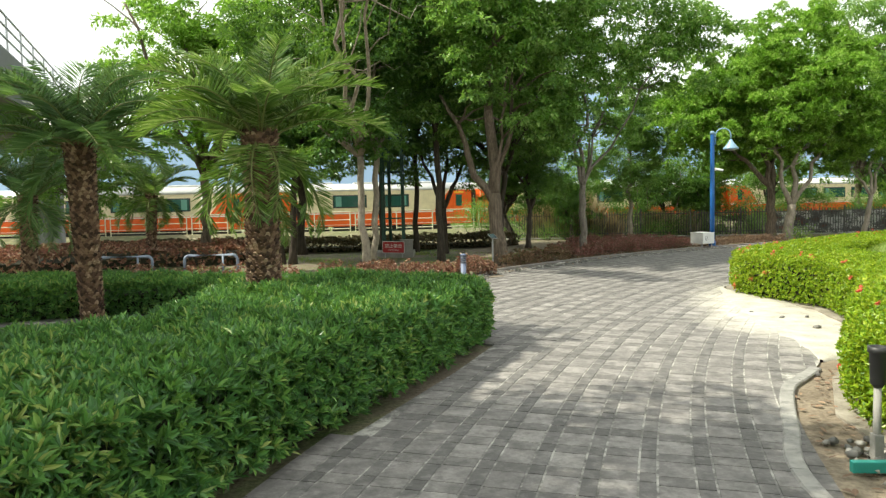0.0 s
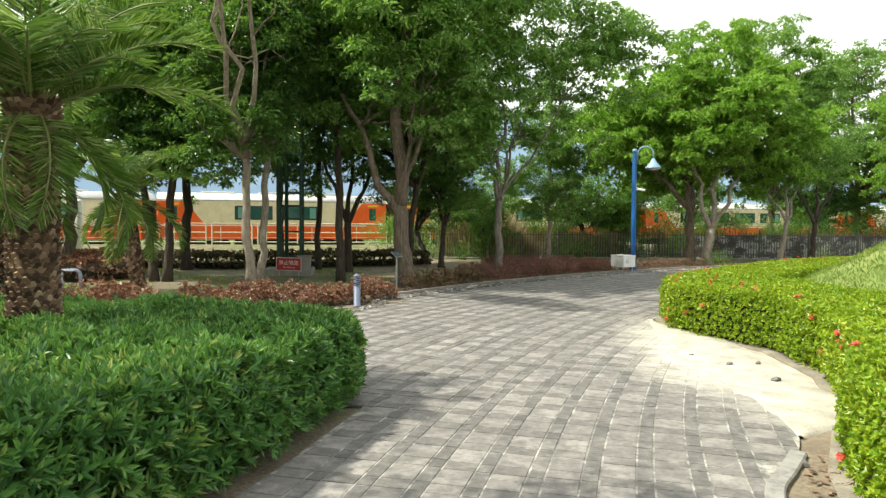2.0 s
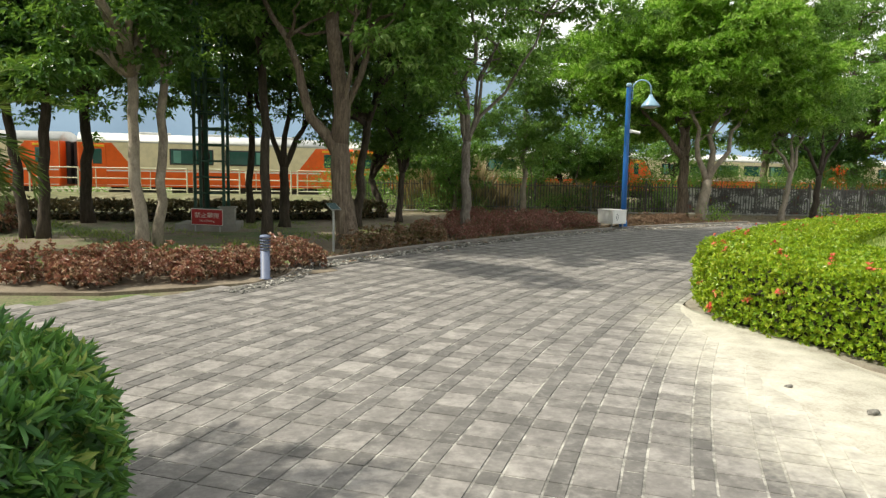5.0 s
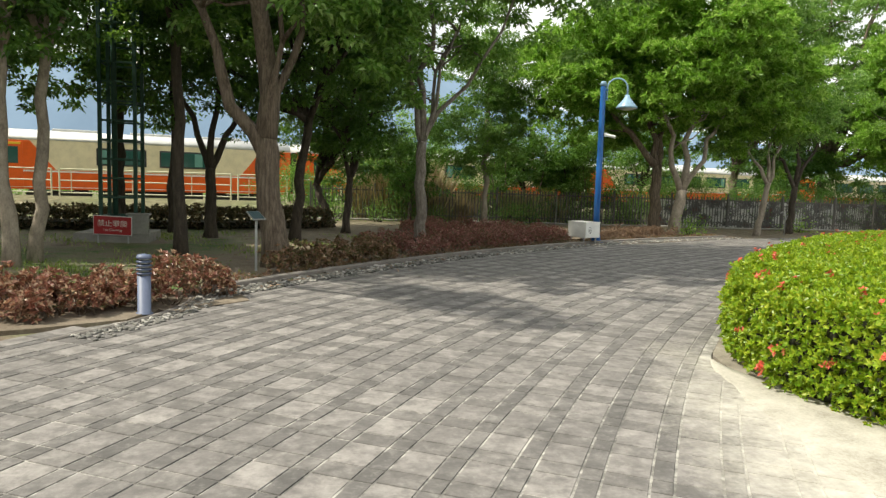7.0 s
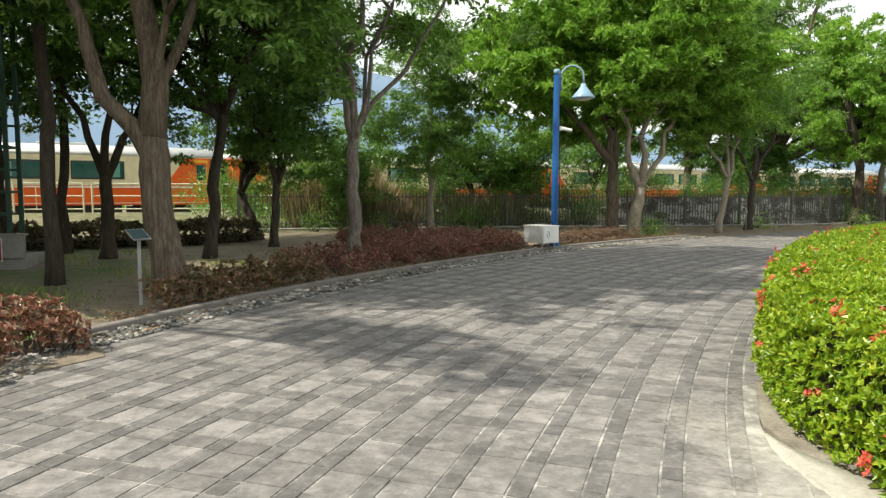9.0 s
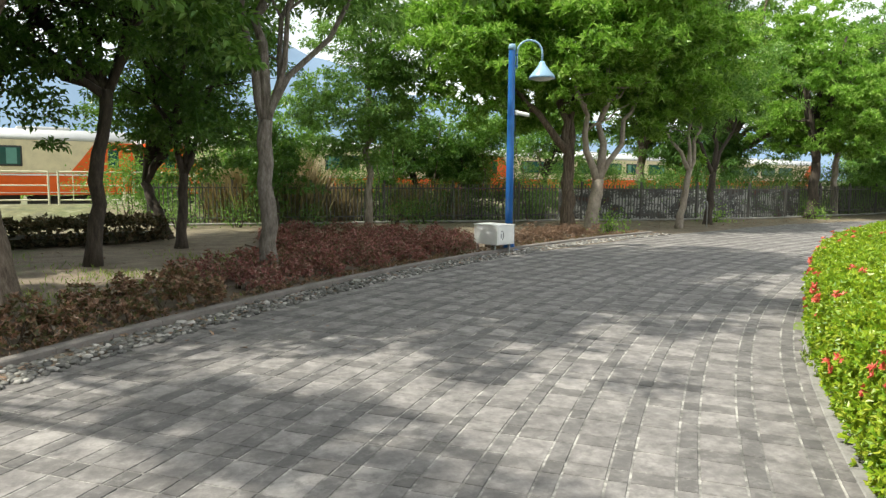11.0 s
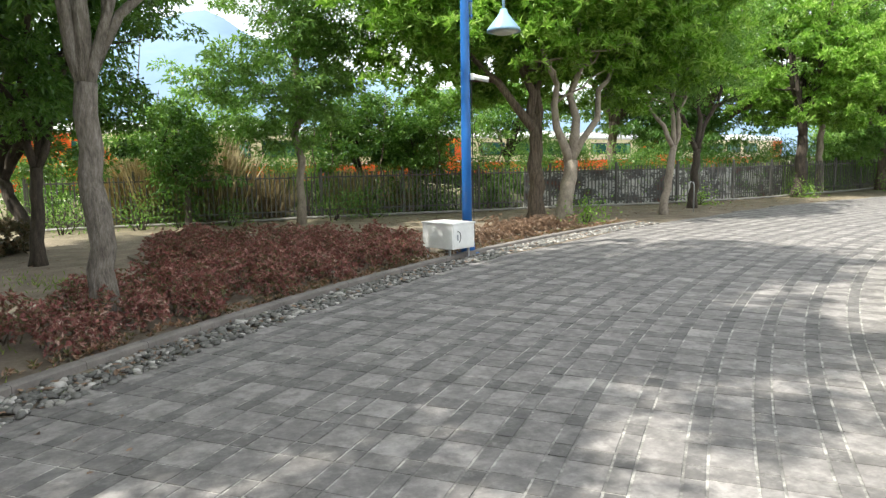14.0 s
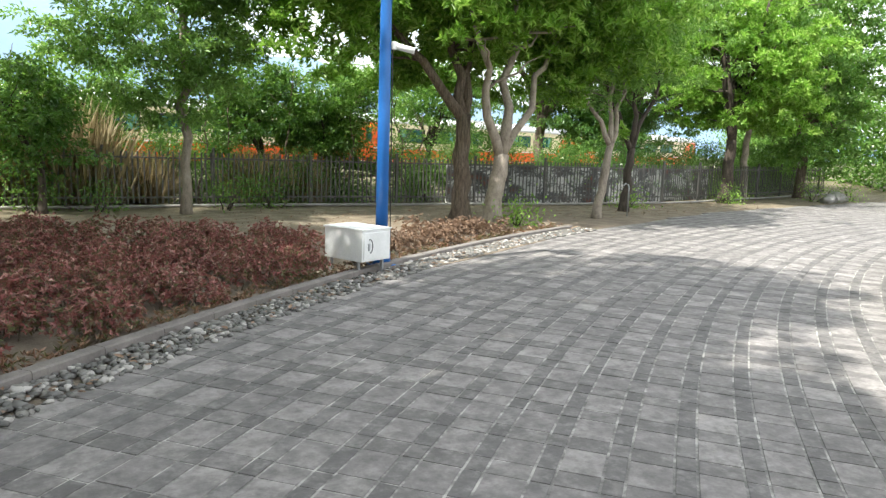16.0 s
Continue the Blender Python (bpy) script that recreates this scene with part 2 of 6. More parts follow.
M["bark"] = rough_mat("grey_brown_bark", [(0.32, (0.05, 0.036, 0.026)), (0.5, (0.15, 0.115, 0.085)), (0.7, (0.3, 0.245, 0.19))], 7, 0.95, 1.0, 34, (4, 4, 0.45), 0.05)
M["greybark"] = rough_mat("grey_flaking_bark", [(0.32, (0.07, 0.058, 0.048)), (0.5, (0.18, 0.155, 0.13)), (0.62, (0.27, 0.24, 0.21)), (0.75, (0.42, 0.39, 0.35))], 9, 0.95, 1.0, 30, (2.5, 2.5, 0.7), 0.04)
M["darkbark"] = rough_mat("dark_bark", [(0.32, (0.022, 0.018, 0.014)), (0.55, (0.07, 0.055, 0.042)), (0.75, (0.15, 0.12, 0.095))], 5, 0.95, 0.9, 26, (3, 3, 0.6), 0.03)
M["palebark"] = rough_mat("pale_bark", [(0.3, (0.12, 0.1, 0.078)), (0.52, (0.3, 0.255, 0.205)), (0.75, (0.46, 0.41, 0.345))], 4, 0.9, 0.7, 22, (2, 2, 1), 0.02)
M["palmbark"] = rough_mat("palm_bark", [(0.3, (0.045, 0.028, 0.017)), (0.5, (0.15, 0.09, 0.055)), (0.72, (0.34, 0.24, 0.16))], 9, 0.95, 0.6, 40)
M["palmscale"] = leaf_mat("palm_leaf_base", [(0.22, (0.05, 0.028, 0.018)), (0.45, (0.13, 0.075, 0.05)), (0.65, (0.26, 0.165, 0.11)), (0.8, (0.42, 0.31, 0.22))], 0.9, 0.0)
M["hedge_a"] = leaf_mat("dark_hedge_leaf", [(0.2, (0.028, 0.088, 0.032)), (0.4, (0.06, 0.168, 0.05)), (0.6, (0.115, 0.268, 0.072)), (0.74, (0.2, 0.37, 0.092)), (0.8, (0.36, 0.42, 0.13))], 0.36, 0.3)
M["hedge_r"] = leaf_mat("yellow_green_leaf", [(0.15, (0.07, 0.18, 0.012)), (0.4, (0.17, 0.31, 0.018)), (0.68, (0.32, 0.44, 0.028)), (0.9, (0.52, 0.54, 0.07))], 0.36, 0.34, (0.5, 0.55, 0.02))
M["flower"] = leaf_mat("coral_red_petal", [(0.2, (0.55, 0.07, 0.05)), (0.6, (0.72, 0.15, 0.1)), (0.9, (0.8, 0.28, 0.18))], 0.5, 0.25, (0.8, 0.2, 0.08))
M["shaded_twig"] = rough_mat("shaded_hedge_twigs", [(0.3, (0.012, 0.014, 0.007)), (0.6, (0.035, 0.035, 0.018)), (0.8, (0.07, 0.055, 0.035))], 8, 0.95, 1.0, 50)
M["copper"] = leaf_mat("copper_leaf", [(0.2, (0.075, 0.095, 0.03)), (0.32, (0.12, 0.075, 0.045)), (0.46, (0.2, 0.08, 0.06)), (0.6, (0.31, 0.14, 0.1)), (0.72, (0.42, 0.3, 0.18)), (0.84, (0.55, 0.42, 0.32))], 0.36, 0.2, (0.5, 0.15, 0.08))
M["maroon"] = leaf_mat("maroon_leaf", [(0.18, (0.09, 0.125, 0.042)), (0.32, (0.135, 0.115, 0.055)), (0.44, (0.185, 0.07, 0.062)), (0.6, (0.29, 0.1, 0.095)), (0.74, (0.35, 0.19, 0.15)), (0.88, (0.5, 0.37, 0.3))], 0.4, 0.2, (0.45, 0.15, 0.1))
M["mixed"] = leaf_mat("brown_green_leaf", [(0.2, (0.06, 0.085, 0.025)), (0.36, (0.1, 0.1, 0.035)), (0.5, (0.17, 0.085, 0.055)), (0.66, (0.26, 0.15, 0.09)), (0.84, (0.4, 0.28, 0.19))], 0.36, 0.2, (0.4, 0.2, 0.08))
M["brownhedge"] = leaf_mat("brown_hedge_leaf", [(0.2, (0.025, 0.035, 0.014)), (0.45, (0.055, 0.055, 0.024)), (0.65, (0.1, 0.07, 0.038)), (0.85, (0.17, 0.12, 0.06))], 0.45, 0.2, (0.2, 0.15, 0.05))
M["dry"] = leaf_mat("dry_leaf", [(0.12, (0.09, 0.06, 0.04)), (0.5, (0.2, 0.125, 0.08)), (0.9, (0.38, 0.26, 0.17))], 0.65, 0.12, (0.3, 0.19, 0.1))
M["drygrass"] = leaf_mat("dry_grass", [(0.12, (0.22, 0.17, 0.09)), (0.5, (0.42, 0.34, 0.19)), (0.9, (0.6, 0.52, 0.33))], 0.6, 0.3, (0.5, 0.4, 0.15))
M["leaf_mid"] = leaf_mat("green_leaf", [(0.2, (0.052, 0.14, 0.03)), (0.45, (0.118, 0.255, 0.052)), (0.65, (0.205, 0.375, 0.085)), (0.8, (0.35, 0.49, 0.17))], 0.32, 0.47)
M["leaf_dark"] = leaf_mat("dark_green_leaf", [(0.15, (0.026, 0.082, 0.02)), (0.5, (0.06, 0.152, 0.033)), (0.9, (0.14, 0.275, 0.06))], 0.34, 0.4)
M["leaf_bright"] = leaf_mat("bright_green_leaf", [(0.2, (0.076, 0.18, 0.02)), (0.43, (0.168, 0.33, 0.037)), (0.62, (0.275, 0.47, 0.075)), (0.78, (0.46, 0.61, 0.17))], 0.4, 0.48, (0.3, 0.55, 0.04))
M["leaf_feather"] = leaf_mat("light_green_leaf", [(0.15, (0.075, 0.165, 0.045)), (0.5, (0.165, 0.31, 0.075)), (0.9, (0.34, 0.5, 0.15))], 0.42, 0.45)
M["frond"] = leaf_mat("palm_leaflet", [(0.2, (0.045, 0.11, 0.025)), (0.4, (0.1, 0.205, 0.04)), (0.6, (0.2, 0.32, 0.08)), (0.8, (0.46, 0.52, 0.24))], 0.32, 0.36, (0.3, 0.45, 0.05))
M["frond_blue"] = leaf_mat("bluish_palm_leaflet", [(0.2, (0.04, 0.095, 0.035)), (0.45, (0.08, 0.17, 0.065)), (0.65, (0.14, 0.25, 0.1)), (0.8, (0.26, 0.37, 0.18))], 0.32, 0.35)
M["rachis"] = painted("frond_stalk", (0.17, 0.2, 0.06), 0.5)
M["blue"] = painted("blue_paint", (0.02, 0.13, 0.42), 0.4)
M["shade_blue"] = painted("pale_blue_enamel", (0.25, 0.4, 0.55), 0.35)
M["white"] = painted("white_paint", (0.82, 0.82, 0.8), 0.5)
M["lens"] = painted("milky_lens", (0.6, 0.6, 0.56), 0.3)
M["bollard"] = painted("blue_grey_paint", (0.13, 0.16, 0.25), 0.5)
M["black"] = painted("black_metal", (0.025, 0.025, 0.025), 0.5)
M["fence"] = painted("weathered_dark_fence", (0.095, 0.09, 0.082), 0.65)
M["railpaint"] = painted("blue_grey_rail", (0.22, 0.26, 0.34), 0.45)
M["cream_rail"] = painted("cream_rail", (0.6, 0.58, 0.42), 0.5)
M["green_steel"] = painted("green_steel", (0.02, 0.07, 0.05), 0.55)
M["galv"] = painted("galvanised_steel", (0.42, 0.43, 0.44), 0.45, 0.6)
M["red"] = painted("red_sign", (0.4, 0.025, 0.03), 0.5)
M["concrete"] = rough_mat("concrete", [(0.3, (0.2, 0.19, 0.175)), (0.55, (0.31, 0.3, 0.28)), (0.8, (0.42, 0.405, 0.38))], 2.5, 0.9, 0.4, 30)
M["viaduct"] = rough_mat("viaduct_concrete", [(0.3, (0.17, 0.18, 0.19)), (0.6, (0.22, 0.23, 0.24)), (0.8, (0.27, 0.28, 0.29))], 0.6, 0.9, 0.2, 8)
M["slateblue"] = painted("dark_blue_paint", (0.06, 0.08, 0.14), 0.45)
M["slate"] = painted("dark_slate", (0.07, 0.11, 0.12), 0.15)
M["teal"] = painted("teal_edging", (0.03, 0.28, 0.24), 0.5)
M["orange"] = painted("orange_livery", (0.78, 0.12, 0.015), 0.35)
M["cream"] = painted("cream_livery", (0.75, 0.66, 0.44), 0.35)
M["curtain"] = painted("pale_green_curtain", (0.12, 0.3, 0.25), 0.6)
M["yellow"] = painted("yellow_strip", (0.8, 0.5, 0.03), 0.5)
M["roof"] = painted("silver_roof", (0.6, 0.6, 0.58), 0.5)
M["stripe"] = painted("white_stripe", (0.78, 0.76, 0.7), 0.4)
M["under"] = painted("dark_undergear", (0.035, 0.035, 0.038), 0.7)
M["glass"] = painted("dark_green_glass", (0.025, 0.09, 0.075), 0.08)
M["steelrail"] = painted("rusty_rail", (0.17, 0.11, 0.08), 0.5, 0.5)
M["mural"] = rough_mat("flaking_wall_paint", [(0.36, (0.16, 0.06, 0.045)), (0.43, (0.05, 0.052, 0.05)), (0.5, (0.11, 0.115, 0.115)), (0.54, (0.5, 0.5, 0.48)), (0.6, (0.42, 0.42, 0.4)), (0.66, (0.08, 0.09, 0.085))], 1.3, 0.85, 0.2, 14, (1, 1, 1.6))
# the air's haze over the far hills is put into this blue-grey colour
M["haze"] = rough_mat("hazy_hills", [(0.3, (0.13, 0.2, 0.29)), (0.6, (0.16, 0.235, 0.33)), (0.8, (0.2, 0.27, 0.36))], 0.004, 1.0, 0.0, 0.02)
M["rockgrey"] = rough_mat("grey_rock", [(0.3, (0.12, 0.115, 0.1)), (0.55, (0.24, 0.23, 0.21)), (0.8, (0.38, 0.36, 0.33))], 5, 0.9, 0.7, 30)


# ---- building blocks ----
rng = np.random.default_rng(7)


class Geo:
    """Collects vertices and faces for one mesh."""

    def __init__(self):
        self.v, self.f, self.n = [], [], 0

    def add(self, verts, faces):
        verts = np.asarray(verts, float).reshape(-1, 3)
        self.v.append(verts)
        self.f.extend([tuple(int(i) + self.n for i in f) for f in faces])
        self.n += len(verts)
        return self

    def box(self, c, size, bev=0.0, rot=None):
        bm = bmesh.new()
        bmesh.ops.create_cube(bm, size=1.0)
        bmesh.ops.scale(bm, vec=size, verts=bm.verts)
        if bev:
            bmesh.ops.bevel(bm, geom=bm.edges[:], offset=bev, segments=2, affect="EDGES", profile=0.6)
        m = Matrix.Translation(c) @ (rot if rot else Matrix())
        bmesh.ops.transform(bm, matrix=m, verts=bm.verts)
        bm.verts.index_update()
        self.add([v.co[:] for v in bm.verts], [[v.index for v in f.verts] for f in bm.faces])
        bm.free()
        return self

    def tube(self, pts, radii, sides=8, wob=0.0, cap=True):
        pts = np.asarray(pts, float)
        radii = np.broadcast_to(np.asarray(radii, float), (len(pts),))
        tan = np.gradient(pts, axis=0)
        tan /= np.linalg.norm(tan, axis=1)[:, None] + 1e-9
        ref = np.array([1.0, 0, 0]) if abs(tan[0][0]) < 0.8 else np.array([0, 1.0, 0])
        vs = []
        for p, t, r in zip(pts, tan, radii):
            u = np.cross(t, ref)
            u /= np.linalg.norm(u) + 1e-9
            w = np.cross(t, u)
            a = np.arange(sides) * 2 * np.pi / sides
            rr = r * (1 + wob * rng.uniform(-1, 1, sides))
            vs.append(p + np.outer(np.cos(a) * rr, u) + np.outer(np.sin(a) * rr, w))
        faces = []
        for i in range(len(pts) - 1):
            for j in range(sides):
                k = (j + 1) % sides
                faces.append((i * sides + j, i * sides + k, (i + 1) * sides + k, (i + 1) * sides + j))
        if cap:
            faces.append(tuple(range(sides))[::-1])
            faces.append(tuple((len(pts) - 1) * sides + j for j in range(sides)))
        return self.add(np.concatenate(vs), faces)

    def lathe(self, c, prof, sides=20, m=None):
        vs, faces = [], []
        for r, z in prof:
            for j in range(sides):
                a = 2 * math.pi * j / sides
                vs.append((r * math.cos(a), r * math.sin(a), z))
        for i in range(len(prof) - 1):
            for j in range(sides):
                k = (j + 1) % sides
                faces.append((i * sides + j, i * sides + k, (i + 1) * sides + k, (i + 1) * sides + j))
        if prof[0][0] > 1e-4:
            faces.append(tuple(range(sides))[::-1])
        if prof[-1][0] > 1e-4:
            faces.append(tuple((len(prof) - 1) * sides + j for j in range(sides)))
        if m:
            vs = [m @ Vector(v) for v in vs]
        return self.add(np.asarray([tuple(v) for v in vs]) + np.asarray(c), faces)

    def prism(self, poly, z0, z1):
        n = len(poly)
        vs = [(x, y, z0) for x, y in poly] + [(x, y, z1) for x, y in poly]
        fs = [tuple(range(n))[::-1], tuple(range(n, 2 * n))] + [(i, (i + 1) % n, n + (i + 1) % n, n + i) for i in range(n)]
        return self.add(vs, fs)

    def mesh(self, name, smooth=False):
        me = bpy.data.meshes.new(name)
        me.from_pydata(np.concatenate(self.v).tolist(), [], self.f)
        if smooth:
            me.shade_smooth()
        return me


def raw_mesh(name, V, T, smooth=False):
    """A mesh from arrays of vertices and of triangles."""
    me = bpy.data.meshes.new(name)
    V, T = np.asarray(V, np.float32), np.asarray(T, np.int32)
    me.vertices.add(len(V))
    me.vertices.foreach_set("co", V.ravel())
    me.loops.add(T.size)
    me.loops.foreach_set("vertex_index", T.ravel())
    me.polygons.add(len(T))
    me.polygons.foreach_set("loop_start", np.arange(len(T), dtype=np.int32) * T.shape[1])
    me.update(calc_edges=True)
    if smooth:
        me.shade_smooth()
    else:
        me.shade_flat()
    return me


def thing(name, at=(0, 0, 0), label="", category="", group="", kind="", turn=0.0):
    ob = new(name)
    ob.empty_display_size = 0.2
    ob.matrix_basis = pose(*at, 0, 0, turn)
    return tagged(ob, label, category, group, kind)


def part(name, geo, material, parent=None, label="", smooth=False, kind=""):
    me = geo.mesh(name, smooth) if isinstance(geo, Geo) else geo
    if not me.materials:
        me.materials.append(material)
    ob = new(name, me)
    if parent is not None:
        ob.parent = parent
    return tagged(ob, label, "", "", kind)


def unit(a):
    return a / (np.linalg.norm(a, axis=1)[:, None] + 1e-9)


def leaf_arrays(P, D, N, L, W, fold=0.25, droop=0.15, full=False):
    """Leaves from P along D, facing N: length L, width W, folded on the midrib; full: a rounder outline of four triangles."""
    S = unit(np.cross(D, N))
    N = unit(np.cross(S, D))
    L, W = np.asarray(L)[:, None], np.asarray(W)[:, None]
    tip = P + D * L - N * L * droop
    if full:
        a, b = P + D * L * 0.3, P + D * L * 0.68 - N * L * droop * 0.4
        up = N * W * fold
        vs = np.stack([P, a + S * W * 0.5 + up, b + S * W * 0.42 + up, tip, b - S * W * 0.42 + up, a - S * W * 0.5 + up], 1)
        t = np.array([[0, 1, 3], [1, 2, 3], [0, 3, 5], [3, 4, 5]])
    else:
        mid = P + D * L * 0.45 + N * (W * fold)
        vs = np.stack([P, mid + S * W * 0.5, tip, mid - S * W * 0.5], 1)
        t = np.array([[0, 1, 2], [0, 2, 3]])
    n = vs.shape[1]
    T = (t[None] + (np.arange(len(P)) * n)[:, None, None]).reshape(-1, 3)
    return vs.reshape(-1, 3), T


def join_arrays(items):
    vs, ts, n = [], [], 0
    for v, t in items:
        vs.append(v)
        ts.append(t + n)
        n += len(v)
    return np.concatenate(vs), np.concatenate(ts)


def whorls(C, A, k, L, W, spread=1.0, full=False, jit=0.25, droop=0.15):
    """Rosettes of k leaves each at C round the axes A."""
    n = len(C)
    A = unit(A + rng.normal(0, jit, (n, 3)))
    ref = np.where(np.abs(A[:, 2:3]) < 0.8, np.array([[0, 0, 1.0]]), np.array([[1.0, 0, 0]]))
    U = unit(np.cross(A, ref))
    Wv = np.cross(A, U)
    out = []
    ph = rng.uniform(0, 6.28, n)
    for i in range(k):
        a = ph + i * 2.4 + rng.normal(0, 0.2, n)
        rad = U * np.cos(a)[:, None] + Wv * np.sin(a)[:, None]
        s = spread * rng.uniform(0.35, 1.15, n)[:, None]
        D = unit(A + rad * s)
        ln = L * rng.uniform(0.7, 1.2, n)
        out.append(leaf_arrays(C + rad * 0.004, D, A + rad * 0.05 + rng.normal(0, 0.1, (n, 3)), ln, W * rng.uniform(0.8, 1.2, n), 0.2, droop, full))
    return join_arrays(out)


def inside(poly, X, Y):
    px, py = np.asarray(poly).T
    r = np.zeros(len(X), bool)
    j = len(px) - 1
    for i in range(len(px)):
        c = ((py[i] > Y) != (py[j] > Y)) & (X < (px[j] - px[i]) * (Y - py[i]) / (py[j] - py[i] + 1e-12) + px[i])
        r ^= c
        j = i
    return r


def edge_points(poly, step):
    """Points along a closed outline, with outward normals."""
    P = np.asarray(poly, float)
    Q = np.roll(P, -1, 0)
    area = (P[:, 0] * Q[:, 1] - Q[:, 0] * P[:, 1]).sum()
    pts, nrm = [], []
    for a, b in zip(P, Q):
        d = b - a
        n = max(1, int(np.linalg.norm(d) / step))
        t = (np.arange(n) + rng.uniform(0, 1, n)) / n
        pts.append(a + t[:, None] * d)
        o = np.array([d[1], -d[0]]) / (np.linalg.norm(d) + 1e-9) * (1 if area > 0 else -1)
        nrm.append(np.tile(o, (n, 1)))
    return np.concatenate(pts), np.concatenate(nrm)


def shrink(poly, d):
    """The outline moved inwards by d."""
    P = np.asarray(poly, float)
    a, b = np.roll(P, 1, 0), np.roll(P, -1, 0)
    area = (P[:, 0] * b[:, 1] - b[:, 0] * P[:, 1]).sum()
    t1, t2 = unit(P - a), unit(b - P)
    n1 = np.stack([-t1[:, 1], t1[:, 0]], 1)
    n2 = np.stack([-t2[:, 1], t2[:, 0]], 1)
    n = unit(n1 + n2) * (1 if area > 0 else -1)
    return P + n * d


def smooth_poly(P, times=2):
    """Corner cutting on a closed outline."""
    P = np.asarray(P, float)
    for _ in range(times):
        Q = np.roll(P, -1, 0)
        P = np.stack([P * 0.75 + Q * 0.25, P * 0.25 + Q * 0.75], 1).reshape(-1, 2)
    return P


def bumps(X, Y, s):
    return np.sin(X * s + 1.3) * np.cos(Y * s * 0.9 + 0.4) * 0.6 + np.sin(X * s * 2.3 + Y * s * 1.7) * 0.4


def planting(name, poly, h, leaf, material, label, category, per_m2=420, k=7, bump_h=0.04, bump_s=3.0, spread=1.0, full=False, bottom=0.04, layers=2, depth=0.09, round_in=0.12, kind="stuff", droop=0.15, jit=0.3):
    """A clipped hedge or bed of shrubs over an outline: leaf rosettes over top and sides round a solid near-black core.
    """
    root = thing(name, (0, 0, 0), label, category, "", kind)
    P = np.asarray(poly, float)
    lo, hi = P.min(0), P.max(0)
    items = []
    for layer in range(layers):
        off = layer * depth
        inner = shrink(P, off)
        n = int((hi - lo).prod() * per_m2)
        X, Y = rng.uniform(lo[0], hi[0], n), rng.uniform(lo[1], hi[1], n)
        ok = inside(inner, X, Y)
        X, Y = X[ok], Y[ok]
        Z = h - off * 0.8 + bump_h * bumps(X, Y, bump_s) + rng.normal(0, 0.018, len(X))
        edge = ~inside(shrink(P, round_in), X, Y)
        Z = Z - edge * rng.uniform(0, round_in * 0.6, len(X))
        A = np.tile([0, 0, 1.0], (len(X), 1)) + rng.normal(0, 0.25, (len(X), 3))
        C = np.stack([X, Y, Z], 1)
        cols = []
        step = 1.0 / math.sqrt(per_m2)
        z = bottom
        while z < h - 0.03:
            E, O = edge_points(inner, step)
            zz = z + rng.uniform(-step, step, len(E))
            tuck = 0.07 * np.clip((zz / h - 0.7) / 0.3, 0, 1) + 0.05 * np.clip((0.25 - zz / h) / 0.25, 0, 1)
            wob = 0.6 * bump_h * bumps(E[:, 0] * 1.3 + zz * 2, E[:, 1] * 1.3 - zz * 2, bump_s * 1.4) + rng.normal(0, 0.02, len(E))
            E = E + O * (wob - tuck)[:, None]
            cols.append((np.column_stack([E, np.maximum(zz, 0.02)]), np.column_stack([O, np.full(len(O), 0.5)])))
            z += step
        C = np.concatenate([C] + [c for c, _ in cols])
        A = np.concatenate([A] + [a for _, a in cols])
        items.append(whorls(C, A, k, leaf[0], leaf[1], spread, full and layer == 0, jit, droop))
    V, T = join_arrays(items)
    part("foliage", raw_mesh("foliage", V, T), material, root)
    # solid core: the shade among the inner twigs is put into its near-black colour
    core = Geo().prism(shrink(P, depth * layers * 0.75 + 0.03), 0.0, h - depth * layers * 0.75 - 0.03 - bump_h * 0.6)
    part("shaded_twig_core", core, M["shaded_twig"], root)
    return root


def bush_bed(name, poly, h, gap, leaf, material, label, per=42, k=6, thin=0.08, twigs=5):
    """A bed of separate low bushes: each a loose dome of leaf rosettes on its own bare stems."""
    root = thing(name, (0, 0, 0), label, "shrubs", "", "stuff")
    P = shrink(np.asarray(poly, float), -0.06)
    lo, hi = P.min(0), P.max(0)
    at = []
    for x, y in rng.uniform(lo, hi, (int((hi - lo).prod() * 60), 2)):
        if all((x - a) ** 2 + (y - b) ** 2 > gap * gap for a, b in at):
            at.append((x, y))
    at = np.array(at)
    at = at[inside(P, at[:, 0], at[:, 1])]
    at = at[rng.random(len(at)) > thin]
    st, C, A = Geo(), [], []
    for x, y in at:
        r, hh = gap * rng.uniform(0.55, 0.95), h * rng.uniform(0.62, 1.15)
        n = int(per * rng.uniform(0.7, 1.2))
        d = rng.normal(0, 1, (n, 3))
        d[:, 2] = np.abs(d[:, 2]) * 0.9
        d = unit(d)
        f = rng.uniform(0.45, 1.08, (n, 1)) ** 0.6
        c = np.array([x, y, hh * 0.28]) + d * f * np.array([r, r, hh * 0.72]) + rng.normal(0, 0.025, (n, 3))
        c[:, 2] = np.maximum(c[:, 2], 0.04)
        C.append(c)
        A.append(d + np.array([0, 0, 0.6]))
        for q in c[rng.integers(0, n, twigs)]:
            b = np.array([x, y, -0.03]) + np.append(rng.normal(0, 0.05, 2), 0)
            st.tube(np.stack([b, (b + q) / 2 + np.append(rng.normal(0, 0.03, 2), 0.02), q]), np.array([0.008, 0.006, 0.003]), 4)
    V, T = whorls(np.concatenate(C), np.concatenate(A), k, leaf[0], leaf[1], 1.25, False, 0.6, 0.3)
    part("foliage", raw_mesh("foliage", V, T), material, root)
    part("stems", st, M["bark"], root, "", True)
    return root


# ---- the ground, the path, its edges ----
CX, CY = 28.6, -4.4          # centre of the path's curve
